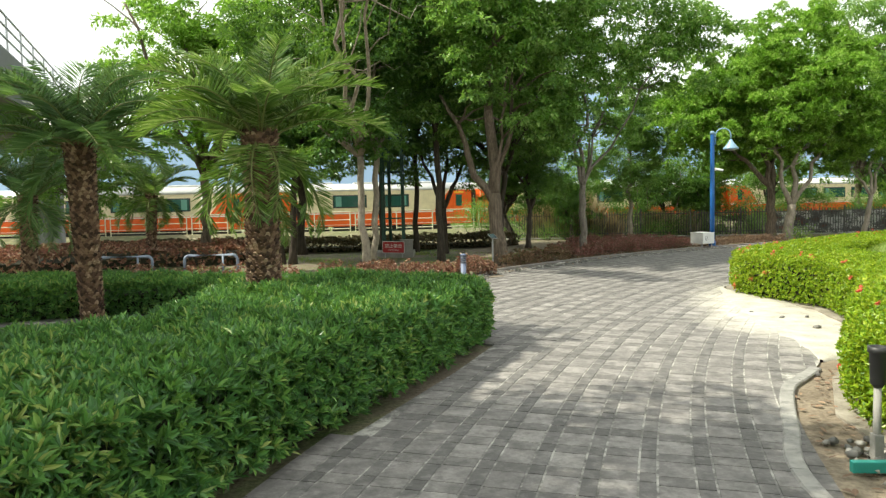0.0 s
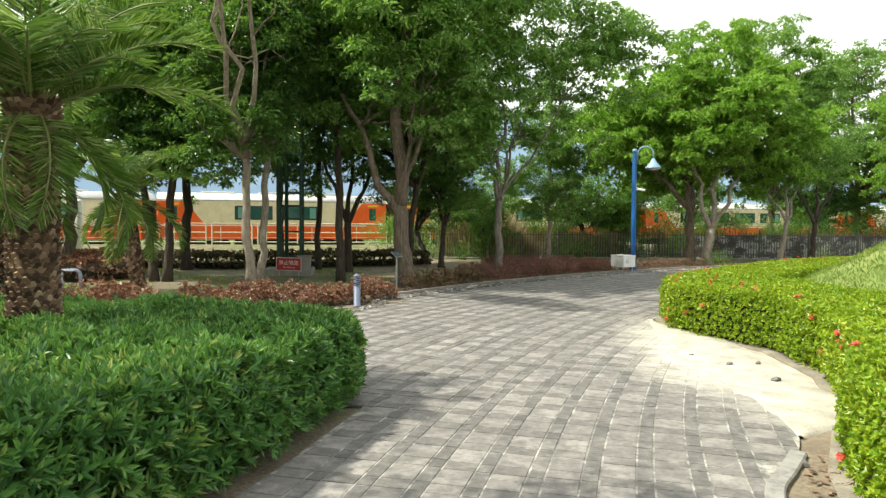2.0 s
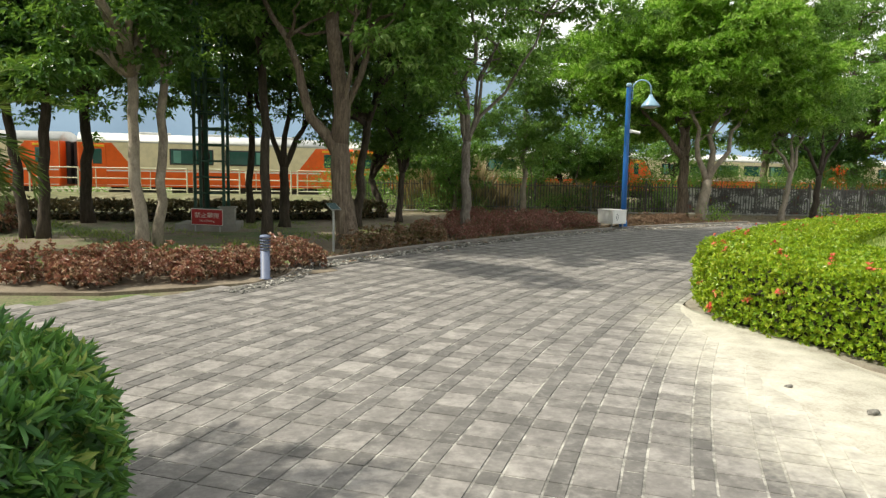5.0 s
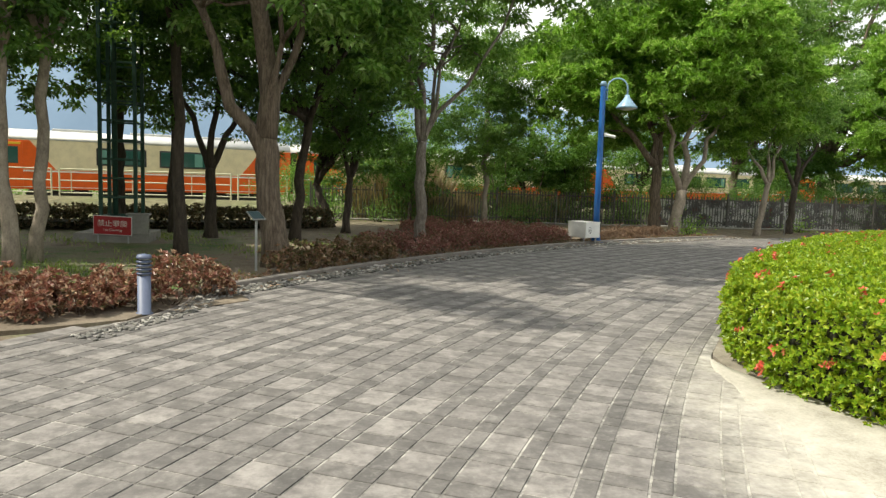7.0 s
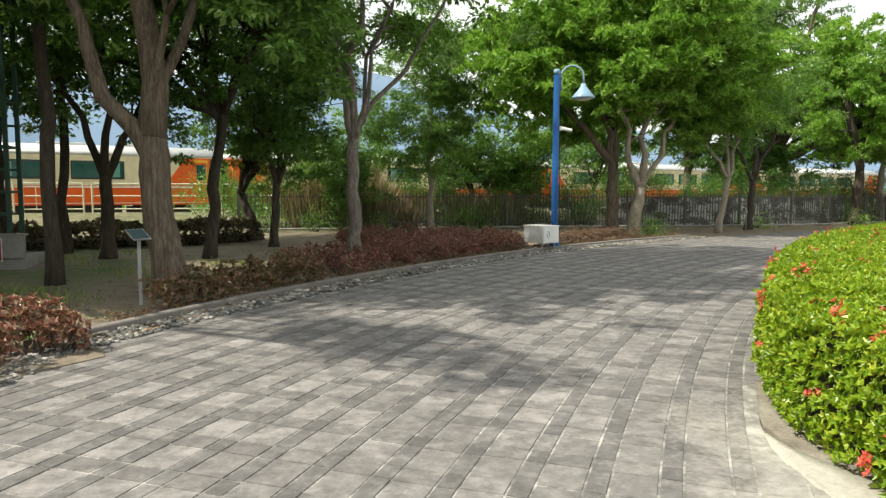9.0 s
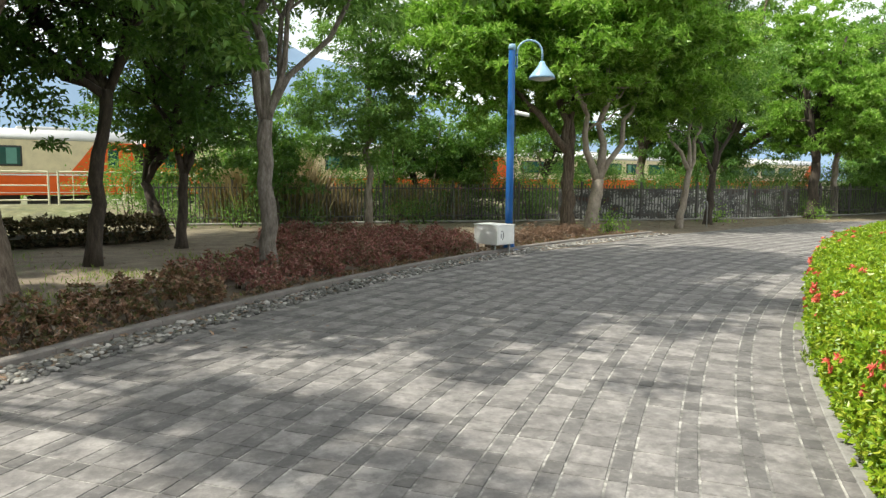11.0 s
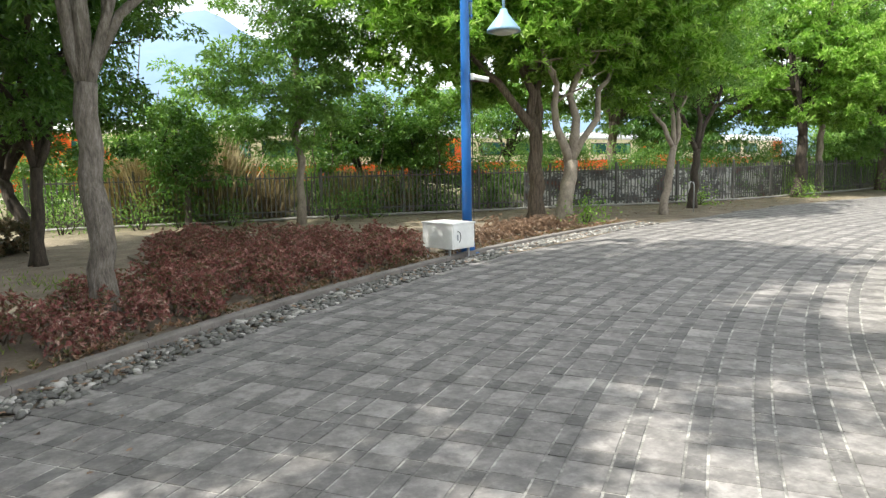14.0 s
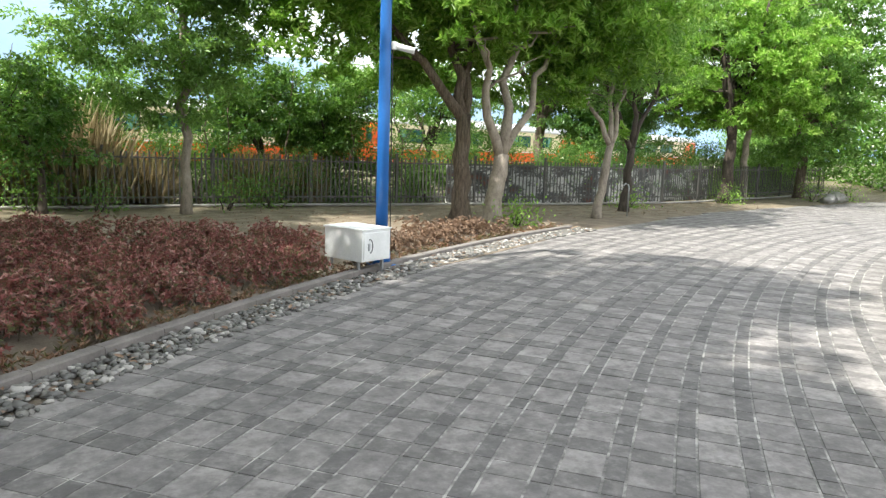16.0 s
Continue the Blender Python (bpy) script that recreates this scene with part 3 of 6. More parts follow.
R_IN, R_OUT = 27.62, 32.95


def on_circle(r, x0, x1, n, up=True):
    """Points on a circle round the path's centre, from x0 to x1, west and north of the centre."""
    a0, a1 = math.acos((x0 - CX) / r), math.acos((x1 - CX) / r)
    return [(CX + r * math.cos(a), CY + r * math.sin(a)) for a in np.linspace(a0, a1, n)]


kerb_line = [(3.55, -5.2), (3.42, -3.0), (3.36, -1.0), (3.36, 1.0), (3.5, 2.97), (3.88, 3.97), (4.37, 5.03), (4.72, 5.45), (5.06, 5.85), (5.34, 6.35), (5.54, 7.2), (5.7, 8.4),
             (5.95, 9.5), (6.23, 10.9), (6.6, 12.2), (7.02, 12.82)]


def spline(line, sub=5):
    """A smooth curve through the points of a line."""
    P = np.asarray([line[0]] + list(line) + [line[-1]], float)
    out = []
    for i in range(1, len(P) - 2):
        for u in np.linspace(0, 1, sub, endpoint=False):
            a, b, c, d = P[i - 1], P[i], P[i + 1], P[i + 2]
            q = 0.5 * (2 * b + (c - a) * u + (2 * a - 5 * b + 4 * c - d) * u * u + (3 * b - a - 3 * c + d) * u ** 3)
            out.append((float(q[0]), float(q[1])))
    return out + [tuple(line[-1])]


kerb_line = spline(kerb_line)
east_edge = kerb_line + on_circle(R_IN, 7.45, 17.0, 14) + [(24.0, 22.6), (44.0, 27.5)]
west_far = [(44.0, 31.5), (33.0, 30.4), (27.2, 29.55), (23.8, 28.9), (20.3, 27.75)]
west_edge = west_far + on_circle(R_OUT, 17.2, 2.35, 26) + [(1.67, 14.4), (0.9, 13.6), (0.26, 13.1), (-0.8, 12.7), (-3.0, 12.5), (-9.0, 12.3)]
hedge_front = [(-9.0, 9.9), (-1.5, 9.35), (0.5, 9.0), (1.45, 8.5), (1.93, 7.6), (1.9, 7.25), (1.42, 5.9), (0.75, 4.25), (0.2, 3.0), (-0.25, 1.4), (-0.5, -0.5), (-0.6, -5.2)]
path_poly = east_edge + west_edge + hedge_front

ground_g = Geo()
gx = np.concatenate([np.linspace(-900, -60, 5), np.linspace(-40, 60, 41), np.linspace(90, 900, 5)])
gy = np.concatenate([np.linspace(-900, -40, 5), np.concatenate([np.linspace(-20, 34, 24), np.linspace(35, 42, 11), np.linspace(45, 70, 8)]), np.linspace(100, 900, 5)])


def ground_z(x, y):
    """Level by the path, rising to the railway bank beyond the fence."""
    k = min(max((y - 35.0) / 2.5, 0.0), 1.0) - 1.7 * min(max((y - 38.6) / 1.4, 0.0), 1.0)
    return -0.03 + 0.012 * math.sin(x * 0.9) * math.cos(y * 0.7) * (1 if abs(x) < 50 and -20 < y < 70 else 0) + 0.5 * k


gv = [(x, y, ground_z(x, y)) for y in gy for x in gx]
nx = len(gx)
ground_g.add(gv, [(j * nx + i, j * nx + i + 1, (j + 1) * nx + i + 1, (j + 1) * nx + i) for j in range(len(gy) - 1) for i in range(nx - 1)])
ground = part("ground", ground_g, M["ground"], None, "worn park ground of earth, sand and thin grass", True, "structure")
tagged(ground, "", "ground")

pavement = part("pavement", Geo().prism(path_poly, -0.12, -0.0005), M["grout"], None, "curving grey stone paved walk with sandy joints", False, "structure")
tagged(pavement, "", "pavement")

# kerb stones along the inner edge
kerb = thing("kerb", (0, 0, 0), "pale grey kerb stones along the curving walk", "kerb", "", "structure")


def kerb_run(line, width, top, step, material, parent, name):
    """Separate stones laid end to end along a line."""
    P = np.asarray(line, float)
    seg = np.linalg.norm(np.diff(P, axis=0), axis=1)
    s = np.concatenate([[0], np.cumsum(seg)])
    cuts = np.arange(0, s[-1], step)
    ch = 0.012
    for a, b in zip(cuts[:-1], cuts[1:]):
        C = np.array([[np.interp(u, s, P[:, i]) for i in (0, 1)] for u in np.linspace(a + 0.003, b - 0.003, 6)])
        D = np.gradient(C, axis=0)
        D /= np.linalg.norm(D, axis=1)[:, None]
        N = np.stack([-D[:, 1], D[:, 0]], 1) * width / 2
        k = 1 - 2 * ch / width
        vs, fs = [], []
        for c, n in zip(C, N):
            for f, z in ((-1, -0.1), (-1, top - ch), (-k, top), (k, top), (1, top - ch), (1, -0.1)):
                vs.append((c[0] + n[0] * f, c[1] + n[1] * f, z))
        for i in range(5):
            fs += [(6 * i + j, 6 * i + j + 6, 6 * i + j + 7, 6 * i + j + 1) for j in range(5)]
        fs += [(0, 1, 2, 3, 4, 5), (35, 34, 33, 32, 31, 30)]
        part(name, Geo().add(vs, fs), material, parent)


kerb_run([p for p in kerb_line if -1.2 < p[1] < 6.3], 0.12, 0.014, 0.6, M["kerb"], kerb, "kerb_stone")
kerb_run(on_circle(R_IN - 0.07, 7.6, 17.0, 30), 0.14, 0.012, 0.5, M["kerb"], kerb, "kerb_stone")
edging = thing("stone_edging", (0, 0, 0), "low dark stone edging behind a strip of pebbles", "edging", "", "structure")
kerb_run(on_circle(33.5, 1.95, 17.2, 40), 0.12, 0.075, 0.6, M["darkkerb"], edging, "edging_stone")


bend = [tuple(p) for p in spline([(1.15, 13.45), (1.53, 14.05), (1.84, 14.66), (1.98, 15.3), (1.96, 15.85)], 5)]
kerb_run(bend, 0.05, 0.022, 0.5, M["darkkerb"], edging, "edging_stone")


# pebbles in the strip between walk and edging
def pebble_shape(seed):
    r = np.random.default_rng(seed)
    vs, fs, ns, nr = [(0, 0, -0.5)], [], 7, 3
    for i in range(nr):
        a = -math.pi / 2 + math.pi * (i + 1) / (nr + 1)
        for j in range(ns):
            b = 2 * math.pi * j / ns + 0.3 * i
            k = r.uniform(0.7, 1.25)
            vs.append((0.5 * k * math.cos(a) * math.cos(b), 0.5 * k * math.cos(a) * math.sin(b), 0.5 * k * math.sin(a)))
    vs.append((0, 0, 0.5))
    for j in range(ns):
        k = (j + 1) % ns
        fs.append((0, 1 + k, 1 + j))
        fs += [(1 + i * ns + j, 1 + i * ns + k, 1 + (i + 1) * ns + k, 1 + (i + 1) * ns + j) for i in range(nr - 1)]
        fs.append((1 + (nr - 1) * ns + j, 1 + (nr - 1) * ns + k, 1 + nr * ns))
    return np.array(vs), fs


strip = thing("pebble_strip", (0, 0, 0), "strip of grey and white river pebbles beside the walk", "pebbles", "", "structure")
bed_out = on_circle(33.46, 2.0, 17.2, 40)
part("strip_bed", Geo().prism(on_circle(32.95, 2.35, 17.2, 40) + bed_out[::-1], -0.1, -0.012), M["soil"], strip)
shapes = [pebble_shape(i) for i in range(5)]
shape_me = []
for v, f in shapes:
    me = Geo().add(v, f).mesh("pebble", True)
    me.materials.append(M["pebble"])
    shape_me.append(me)
rest = Geo()
made = 0
for i in range(4200):
    ang = math.acos((rng.uniform(2.05, 17.0) - CX) / 33.2)
    r = 32.98 + 0.45 * rng.beta(1.1, 1.1)
    x, y = CX + r * math.cos(ang), CY + r * math.sin(ang)
    s = rng.uniform(0.03, 0.068) * (1.5 if rng.random() < 0.07 else 1.0)
    m = pose(x, y, 0.002 + s * 0.1 + rng.uniform(0, 0.012), rng.uniform(-15, 15), rng.uniform(-15, 15), rng.uniform(0, 360)) @ Matrix.Diagonal((s * 1.25, s, s * 0.62, 1))
    if 5.2 < x < 9.2 and made < 290:
        ob = part("pebble", shape_me[i % 5], None, strip)
        ob.matrix_basis = m
        made += 1
    else:
        v, f = shapes[i % 5]
        M3 = np.array(m)
        rest.add(v @ M3[:3, :3].T + M3[:3, 3], f)
for i in range(380):
    u = rng.uniform(0.05, 0.98) * (len(bend) - 1)
    b0, b1 = np.array(bend[int(u)]), np.array(bend[int(u) + 1])
    x, y = b0 + (b1 - b0) * (u - int(u)) + np.array([0.8, -0.45]) * rng.beta(1.2, 1.8) * 0.34 + 0.05
    s = rng.uniform(0.022, 0.05)
    M3 = np.array(pose(x, y, 0.006 + s * 0.12, rng.uniform(-15, 15), rng.uniform(-15, 15), rng.uniform(0, 360)) @ Matrix.Diagonal((s * 1.25, s, s * 0.6, 1)))
    v, f = shapes[i % 5]
    rest.add(v @ M3[:3, :3].T + M3[:3, 3], f)
part("pebbles", rest, M["pebble"], strip, "", True, "stuff")

# drifted sand over the inner edge of the paving
sand_line = np.array([p for p in kerb_line if 6.05 < p[1] < 12.4])
sd = unit(np.gradient(sand_line, axis=0))
so = np.stack([sd[:, 1], -sd[:, 0]], 1)
sv, sf, nc = [], [], 7
for i, (p, o) in enumerate(zip(sand_line, so)):
    wide = 0.03 + math.sin(math.pi * (i + 0.5) / len(sand_line))
    reach = wide * (0.11 + 0.04 * math.sin(i * 1.7) + 0.03 * math.sin(i * 4.1 + 1))
    for j, (u, z) in enumerate(zip((-1.0, -0.7, -0.35, 0.0, 0.35, 0.8, 1.0), (0.001, 0.0055, 0.008, 0.009, 0.007, 0.0, -0.05))):
        q = p + o * (u * (reach if u < 0 else min(1.0, wide * wide * 2.5 + 0.02)))
        sv.append((q[0], q[1], z + 0.0015 * math.sin(i * 2.3 + j * 1.9)))
sf = [(i * nc + j, i * nc + j + 1, (i + 1) * nc + j + 1, (i + 1) * nc + j) for i in range(len(sand_line) - 1) for j in range(nc - 1)]
tagged(part("sand_drift", Geo().add(sv, sf), M["sand"], None, "pale drifted sand along the edge of the paving", True, "structure"), "", "sand")

# pavers on a polar grid
DTH, RP, STRIP = 0.015, 0.337, 0.112
COLS = (("tile", 0.0, 0.64), ("cross", 0.64, 1.0))


def paver_verts(r0, r1, a0, a1, z):
    j = 0.0042
    ja = 0.003 / ((r0 + r1) / 2)
    pts = [(r0 + j, a0 + ja), (r1 - j, a0 + ja), (r1 - j, a1 - ja), (r0 + j, a1 - ja)]
    c = 0.004
    cc = c / ((r0 + r1) / 2)
    top = [(r0 + j + c, a0 + ja + cc), (r1 - j - c, a0 + ja + cc), (r1 - j - c, a1 - ja - cc), (r0 + j + c, a1 - ja - cc)]
    return [(r * math.cos(a), r * math.sin(a), z - 0.02) for r, a in pts] + [(r * math.cos(a), r * math.sin(a), z) for r, a in top]


PF = [(4, 7, 6, 5)] + [(i, 4 + i, 4 + (i + 1) % 4, (i + 1) % 4) for i in range(4)]
paver_jobs = []
wide_poly = np.asarray(kerb_line + on_circle(R_IN - 0.1, 7.45, 17.0, 14) + [(24.0, 22.6), (44.0, 27.5)] + west_far + on_circle(R_OUT + 0.12, 17.2, 2.35, 26) + west_edge[-6:] + hedge_front)
for ir in range(-11, 34):
    rr = 28.03 + ir * RP
    a = 0.0137 + DTH * np.arange(66, 223) + rng.normal(0, 0.0005)
    mx, my = CX + (rr + RP / 2) * np.cos(a + DTH / 2), CY + (rr + RP / 2) * np.sin(a + DTH / 2)
    okc = inside(wide_poly, mx, my)
    for ai, k in zip(a, okc):
        if not k:
            continue
        for name_, u0, u1 in COLS:
            paver_jobs.append((rr, rr + STRIP, ai + u0 * DTH, ai + u1 * DTH, "bar" if name_ == "tile" else "corner"))
            paver_jobs.append((rr + STRIP, rr + RP, ai + u0 * DTH, ai + u1 * DTH, name_))

# ---- hedges and beds ----
hedge_a = [(1.86, 7.3), (1.36, 5.95), (0.68, 4.3), (0.14, 3.05), (-0.3, 1.4), (-0.55, -0.5), (-0.6, -1.5), (-3.2, -1.5), (-3.2, 1.5), (-2.3, 4.2), (-1.3, 5.0), (-1.45, 7.0), (-1.9, 8.8), (-0.8, 9.1), (0.4, 8.75), (1.4, 8.3), (1.8, 7.8)]
planting("clipped_hedge", smooth_poly(hedge_a, 1), 0.74, (0.085, 0.024), M["hedge_a"], "dark green clipped hedge of narrow leaves beside the walk", "hedge", 250, 9, 0.06, 3.2, 1.0, True, 0.14, 2, 0.11, 0.12, "stuff", 0.15, 0.5)
hedge_b = [(-2.2, 9.4), (-3.4, 10.2), (-4.9, 10.0), (-6.3, 9.4), (-9.5, 9.6), (-9.5, 12.0), (-6.2, 12.2), (-4.0, 12.0), (-2.2, 10.9)]
planting("clipped_hedge", smooth_poly(hedge_b, 1), 0.54, (0.1, 0.03), M["hedge_a"], "dark green clipped hedge behind the palms", "hedge", 130, 8, 0.04, 2.5, 1.0, False, 0.06, 2, 0.1)

inner = on_circle(26.1, 9.3, 17.0, 10)
hedge_r = [(5.05, 5.35), (5.72, 6.25), (6.2, 6.95), (6.8, 8.1), (7.1, 9.6), (6.75, 10.7), (6.6, 11.5), (6.9, 12.5), (7.45, 13.3)] + on_circle(27.56, 8.3, 17.0, 12) + \
    [(21.0, 22.0), (21.0, 20.4)] + inner[::-1] + [(8.95, 12.2), (8.9, 9.6), (8.5, 8.0), (7.6, 6.2), (6.6, 4.4), (5.6, 1.5), (5.4, 0.6), (4.25, 0.6), (4.2, 2.0), (4.5, 4.3)]
planting("flowering_hedge", hedge_r, 0.7, (0.042, 0.024), M["hedge_r"], "bright yellow-green clipped hedge with orange-red flower heads", "hedge", 440, 6, 0.035, 3.5, 1.1, False, 0.05, 2, 0.08, 0.12, "stuff", 0.15, 0.5)
# flower heads
flowers = thing("flower_heads", (0, 0, 0), "orange-red flower heads on the yellow-green hedge", "flowers", "", "stuff")
E_, O_ = edge_points(hedge_r, 0.16)
keep = (O_[:, 0] < 0.3) & (E_[:, 1] > 5.0) & (rng.random(len(E_)) < np.where(E_[:, 1] < 10.5, 0.5, 1.0))
E_, O_ = E_[keep], O_[keep]
fz = rng.choice([0.72, 0.7, 0.6, 0.45, 0.3, 0.12], len(E_), p=[0.4, 0.24, 0.14, 0.1, 0.08, 0.04])
FC = np.column_stack([E_ + O_ * np.where(fz > 0.65, -rng.uniform(0.0, 1.0, len(E_)), 0.015)[:, None], fz + 0.01])
FA = np.column_stack([O_, np.where(fz > 0.65, 2.0, 0.5)])
fl_items = []
for i in range(4):
    fl_items.append(whorls(FC + rng.normal(0, 0.022, FC.shape), FA, 6, 0.031, 0.02, 1.3, True, 0.4, 0.3))
V_, T_ = join_arrays(fl_items)
part("petals", raw_mesh("petals", V_, T_), M["flower"], flowers)

# grass mound behind the flowering hedge
mound_g = Geo()
mc, na, nr_ = (14.2, 12.6), 48, 12
mv = [(mc[0], mc[1], 2.1)]
for i in range(1, nr_ + 1):
    u = i / nr_
    for j in range(na):
        a = 2 * math.pi * j / na
        mv.append((mc[0] + 6.2 * u * math.cos(a), mc[1] + 5.0 * u * math.sin(a), 2.1 * (0.5 + 0.5 * math.cos(math.pi * min(u * 1.02, 1))) - 0.02 * u + 0.03 * math.sin(7 * a + i)))
mf = [(0, 1 + j, 1 + (j + 1) % na) for j in range(na)]
mf += [(1 + i * na + j, 1 + (i + 1) * na + j, 1 + (i + 1) * na + (j + 1) % na, 1 + i * na + (j + 1) % na) for i in range(nr_ - 1) for j in range(na)]
mound_g.add(mv, mf)
tagged(part("grass_mound", mound_g, M["lawn"], None, "rounded grass mound inside the flowering hedge", True, "structure"), "", "mound")

def grass(name, n, xy, zf, label, size=(0.09, 0.007)):
    """Short blades of grass over a patch."""
    root = thing(name, (0, 0, 0), label, "grass", "", "stuff")
    Z = np.array([zf(x, y) for x, y in xy])
    P = np.column_stack([xy, Z])
    D = unit(np.column_stack([rng.normal(0, 0.45, (n, 2)), np.ones(n)]))
    V, T = leaf_arrays(P, D, np.column_stack([rng.normal(0, 1, (n, 2)), np.full(n, 0.2)]), size[0] * rng.uniform(0.5, 1.3, n), np.full(n, size[1] * 2.2), 0.1, 0.2)
    part("blade_mass", raw_mesh("blade_mass", V, T), M["blade"], root)


def mound_z(x, y):
    u = math.hypot((x - mc[0]) / 6.2, (y - mc[1]) / 5.0)
    return 2.1 * (0.5 + 0.5 * math.cos(math.pi * min(u * 1.02, 1))) - 0.02


nb = 52000
aa, ra = rng.uniform(0, 6.283, nb), np.sqrt(rng.uniform(0, 1, nb))
grass("mound_grass", nb, np.column_stack([mc[0] + 6.0 * ra * np.cos(aa), mc[1] + 4.8 * ra * np.sin(aa)]), mound_z, "short uneven grass on the mound")
lx, ly = rng.uniform(-7, 5.5, 30000), rng.uniform(15.5, 26, 30000)
ok_ = (bumps(lx, ly, 1.1) + rng.normal(0, 0.35, 30000) > 0.55) & (ly > 16.2 + 0.95 * np.maximum(lx - 2.2, 0) + 0.0 * lx)
grass("lawn_grass", int(ok_.sum()), np.column_stack([lx, ly])[ok_], lambda x, y: ground_z(x, y), "thin worn grass under the trees")

bed_soil = thing("planting_beds", (0, 0, 0), "bare brown soil of the shrub beds", "soil", "", "structure")
red_1 = [(2.35, 15.5), (1.95, 15.15), (1.9, 14.95), (1.75, 15.2), (1.35, 14.55), (0.7, 14.2), (-0.2, 13.85), (-1.2, 13.9), (-1.6, 14.4), (-1.2, 15.0), (0.0, 15.0), (0.9, 15.3), (1.6, 15.9), (2.2, 16.1)]
red_1b = [(-2.1, 14.3), (-2.9, 14.1), (-4.4, 14.4), (-6.0, 14.5), (-6.0, 15.4), (-3.9, 15.3), (-2.4, 15.1)]
red_2 = [(2.9, 17.0), (3.4, 17.5), (4.2, 18.55), (5.2, 19.8), (6.45, 21.05), (7.85, 22.2), (9.15, 23.05), (9.95, 23.5), (10.0, 24.2), (10.4, 25.2), (10.8, 26.2), (8.8, 27.3), (6.5, 28.2), (6.1, 27.0),
         (6.6, 24.6), (5.2, 22.3), (4.1, 20.5), (3.2, 18.6), (2.7, 17.4)]
dry_1 = [(11.35, 23.95), (12.3, 24.5), (13.5, 25.15), (14.9, 25.85), (15.0, 26.7), (13.6, 26.9), (12.2, 26.3), (11.2, 25.3)]
red_far = [(-5.0, 21.0), (-8.0, 20.5), (-12.0, 18.5), (-15.0, 19.0), (-16.0, 26.0), (-10.0, 28.0), (-5.5, 25.0)]
part("bed", Geo().prism([tuple(p) for p in shrink(hedge_r, -0.1)], -0.06, -0.004), M["sandsoil"], bed_soil)
for nm, pl in (("bed", red_1), ("bed", red_1b), ("bed", red_2), ("bed", dry_1)):
    part(nm, Geo().prism(shrink(pl, -0.32 if pl is red_1 else -0.28), -0.06, 0.012), M["soil"], bed_soil)
bush_bed("copper_shrubs", smooth_poly(red_1, 1), 0.47, 0.28, (0.06, 0.033), M["copper"], "copper-leaved low shrubs in the bed by the bollard", 105, 6, 0.03)
bush_bed("copper_shrubs", smooth_poly(red_1b, 1), 0.45, 0.34, (0.07, 0.038), M["copper"], "copper-leaved low shrubs beside the lawn", 80, 6, 0.05)
bush_bed("copper_shrubs", on_circle(33.8, 2.85, 4.9, 7) + [(4.3, 20.3), (3.5, 18.9), (2.75, 17.8)], 0.45, 0.29, (0.058, 0.032), M["mixed"], "brown and green low shrubs at the foot of the forked tree", 95, 6, 0.06)
bush_bed("maroon_shrubs", on_circle(33.8, 4.9, 10.0, 12) + red_2[8:15] + [(4.4, 20.5)], 0.44, 0.3, (0.05, 0.027), M["maroon"], "maroon and green low shrubs along the pebble strip", 95, 6, 0.17)
bush_bed("dry_shrubs", on_circle(33.8, 11.3, 15.0, 7) + dry_1[4:], 0.36, 0.28, (0.055, 0.024), M["dry"], "half-dry brown low shrubs behind the lamp", 75, 6, 0.1)
planting("copper_shrubs", smooth_poly(red_far, 1), 0.5, (0.12, 0.07), M["copper"], "broad bed of copper-leaved shrubs beyond the lawn", "shrubs", 45, 6, 0.12, 2.0, 1.2, False, 0.08, 1, 0.15, 0.2, "stuff", 0.3)
low_hedge = [(-14, 27.0), (-3, 26.2), (3.0, 27.6), (4.2, 28.6), (4.0, 29.6), (-3, 28.0), (-14, 29.0)]
planting("low_hedge", low_hedge, 0.48, (0.1, 0.05), M["brownhedge"], "low dark brown-green hedge along the back of the lawn", "hedge", 60, 6, 0.12, 2.2, 1.2, False, 0.06, 2, 0.14)


# fallen leaves on the walk's edges and the sand
lit = thing("fallen_leaves", (0, 0, 0), "scattered dry fallen leaves on the walk and beds", "leaves", "", "stuff")
ang_ = np.arccos((rng.uniform(2.2, 17.0, 420) - CX) / 33.2)
rl_ = 33.0 + np.abs(rng.normal(0, 0.35, 420))
LP = np.column_stack([CX + rl_ * np.cos(ang_), CY + rl_ * np.sin(ang_), np.full(420, 0.03)])
bay = np.column_stack([rng.normal(6.6, 0.3, 3), rng.uniform(6.8, 8.6, 3), np.full(3, -0.01)])
soil_l = np.column_stack([rng.uniform(6, 28, 2200), np.zeros(2200), np.full(2200, 0.01)])
soil_l[:, 1] = 27.2 + (soil_l[:, 0] - 12) * 0.12 + rng.uniform(0.3, 4.6, 2200)
under = np.column_stack([rng.uniform(-3, 6, 700), rng.uniform(17, 30, 700), np.full(700, 0.0)])
kb = np.array([p for p in kerb_line if 2.0 < p[1] < 7.0])[rng.integers(0, 20, 160) % 20]
kb = np.column_stack([kb[:, 0] + rng.uniform(0.12, 0.75, 160), kb[:, 1] + rng.normal(0, 0.2, 160) - 0.1, np.full(160, -0.01)])
LP = np.concatenate([LP, bay, kb, soil_l, under])
LD = unit(np.column_stack([rng.normal(0, 1, (len(LP), 2)), np.full(len(LP), 0.06)]))
V_, T_ = leaf_arrays(LP, LD, np.tile([0, 0, 1.0], (len(LP), 1)) + rng.normal(0, 0.2, (len(LP), 3)), rng.uniform(0.04, 0.09, len(LP)), rng.uniform(0.02, 0.04, len(LP)), 0.2, -0.05, True)
part("leaf_litter", raw_mesh("leaf_litter", V_, T_), M["dry"], lit)

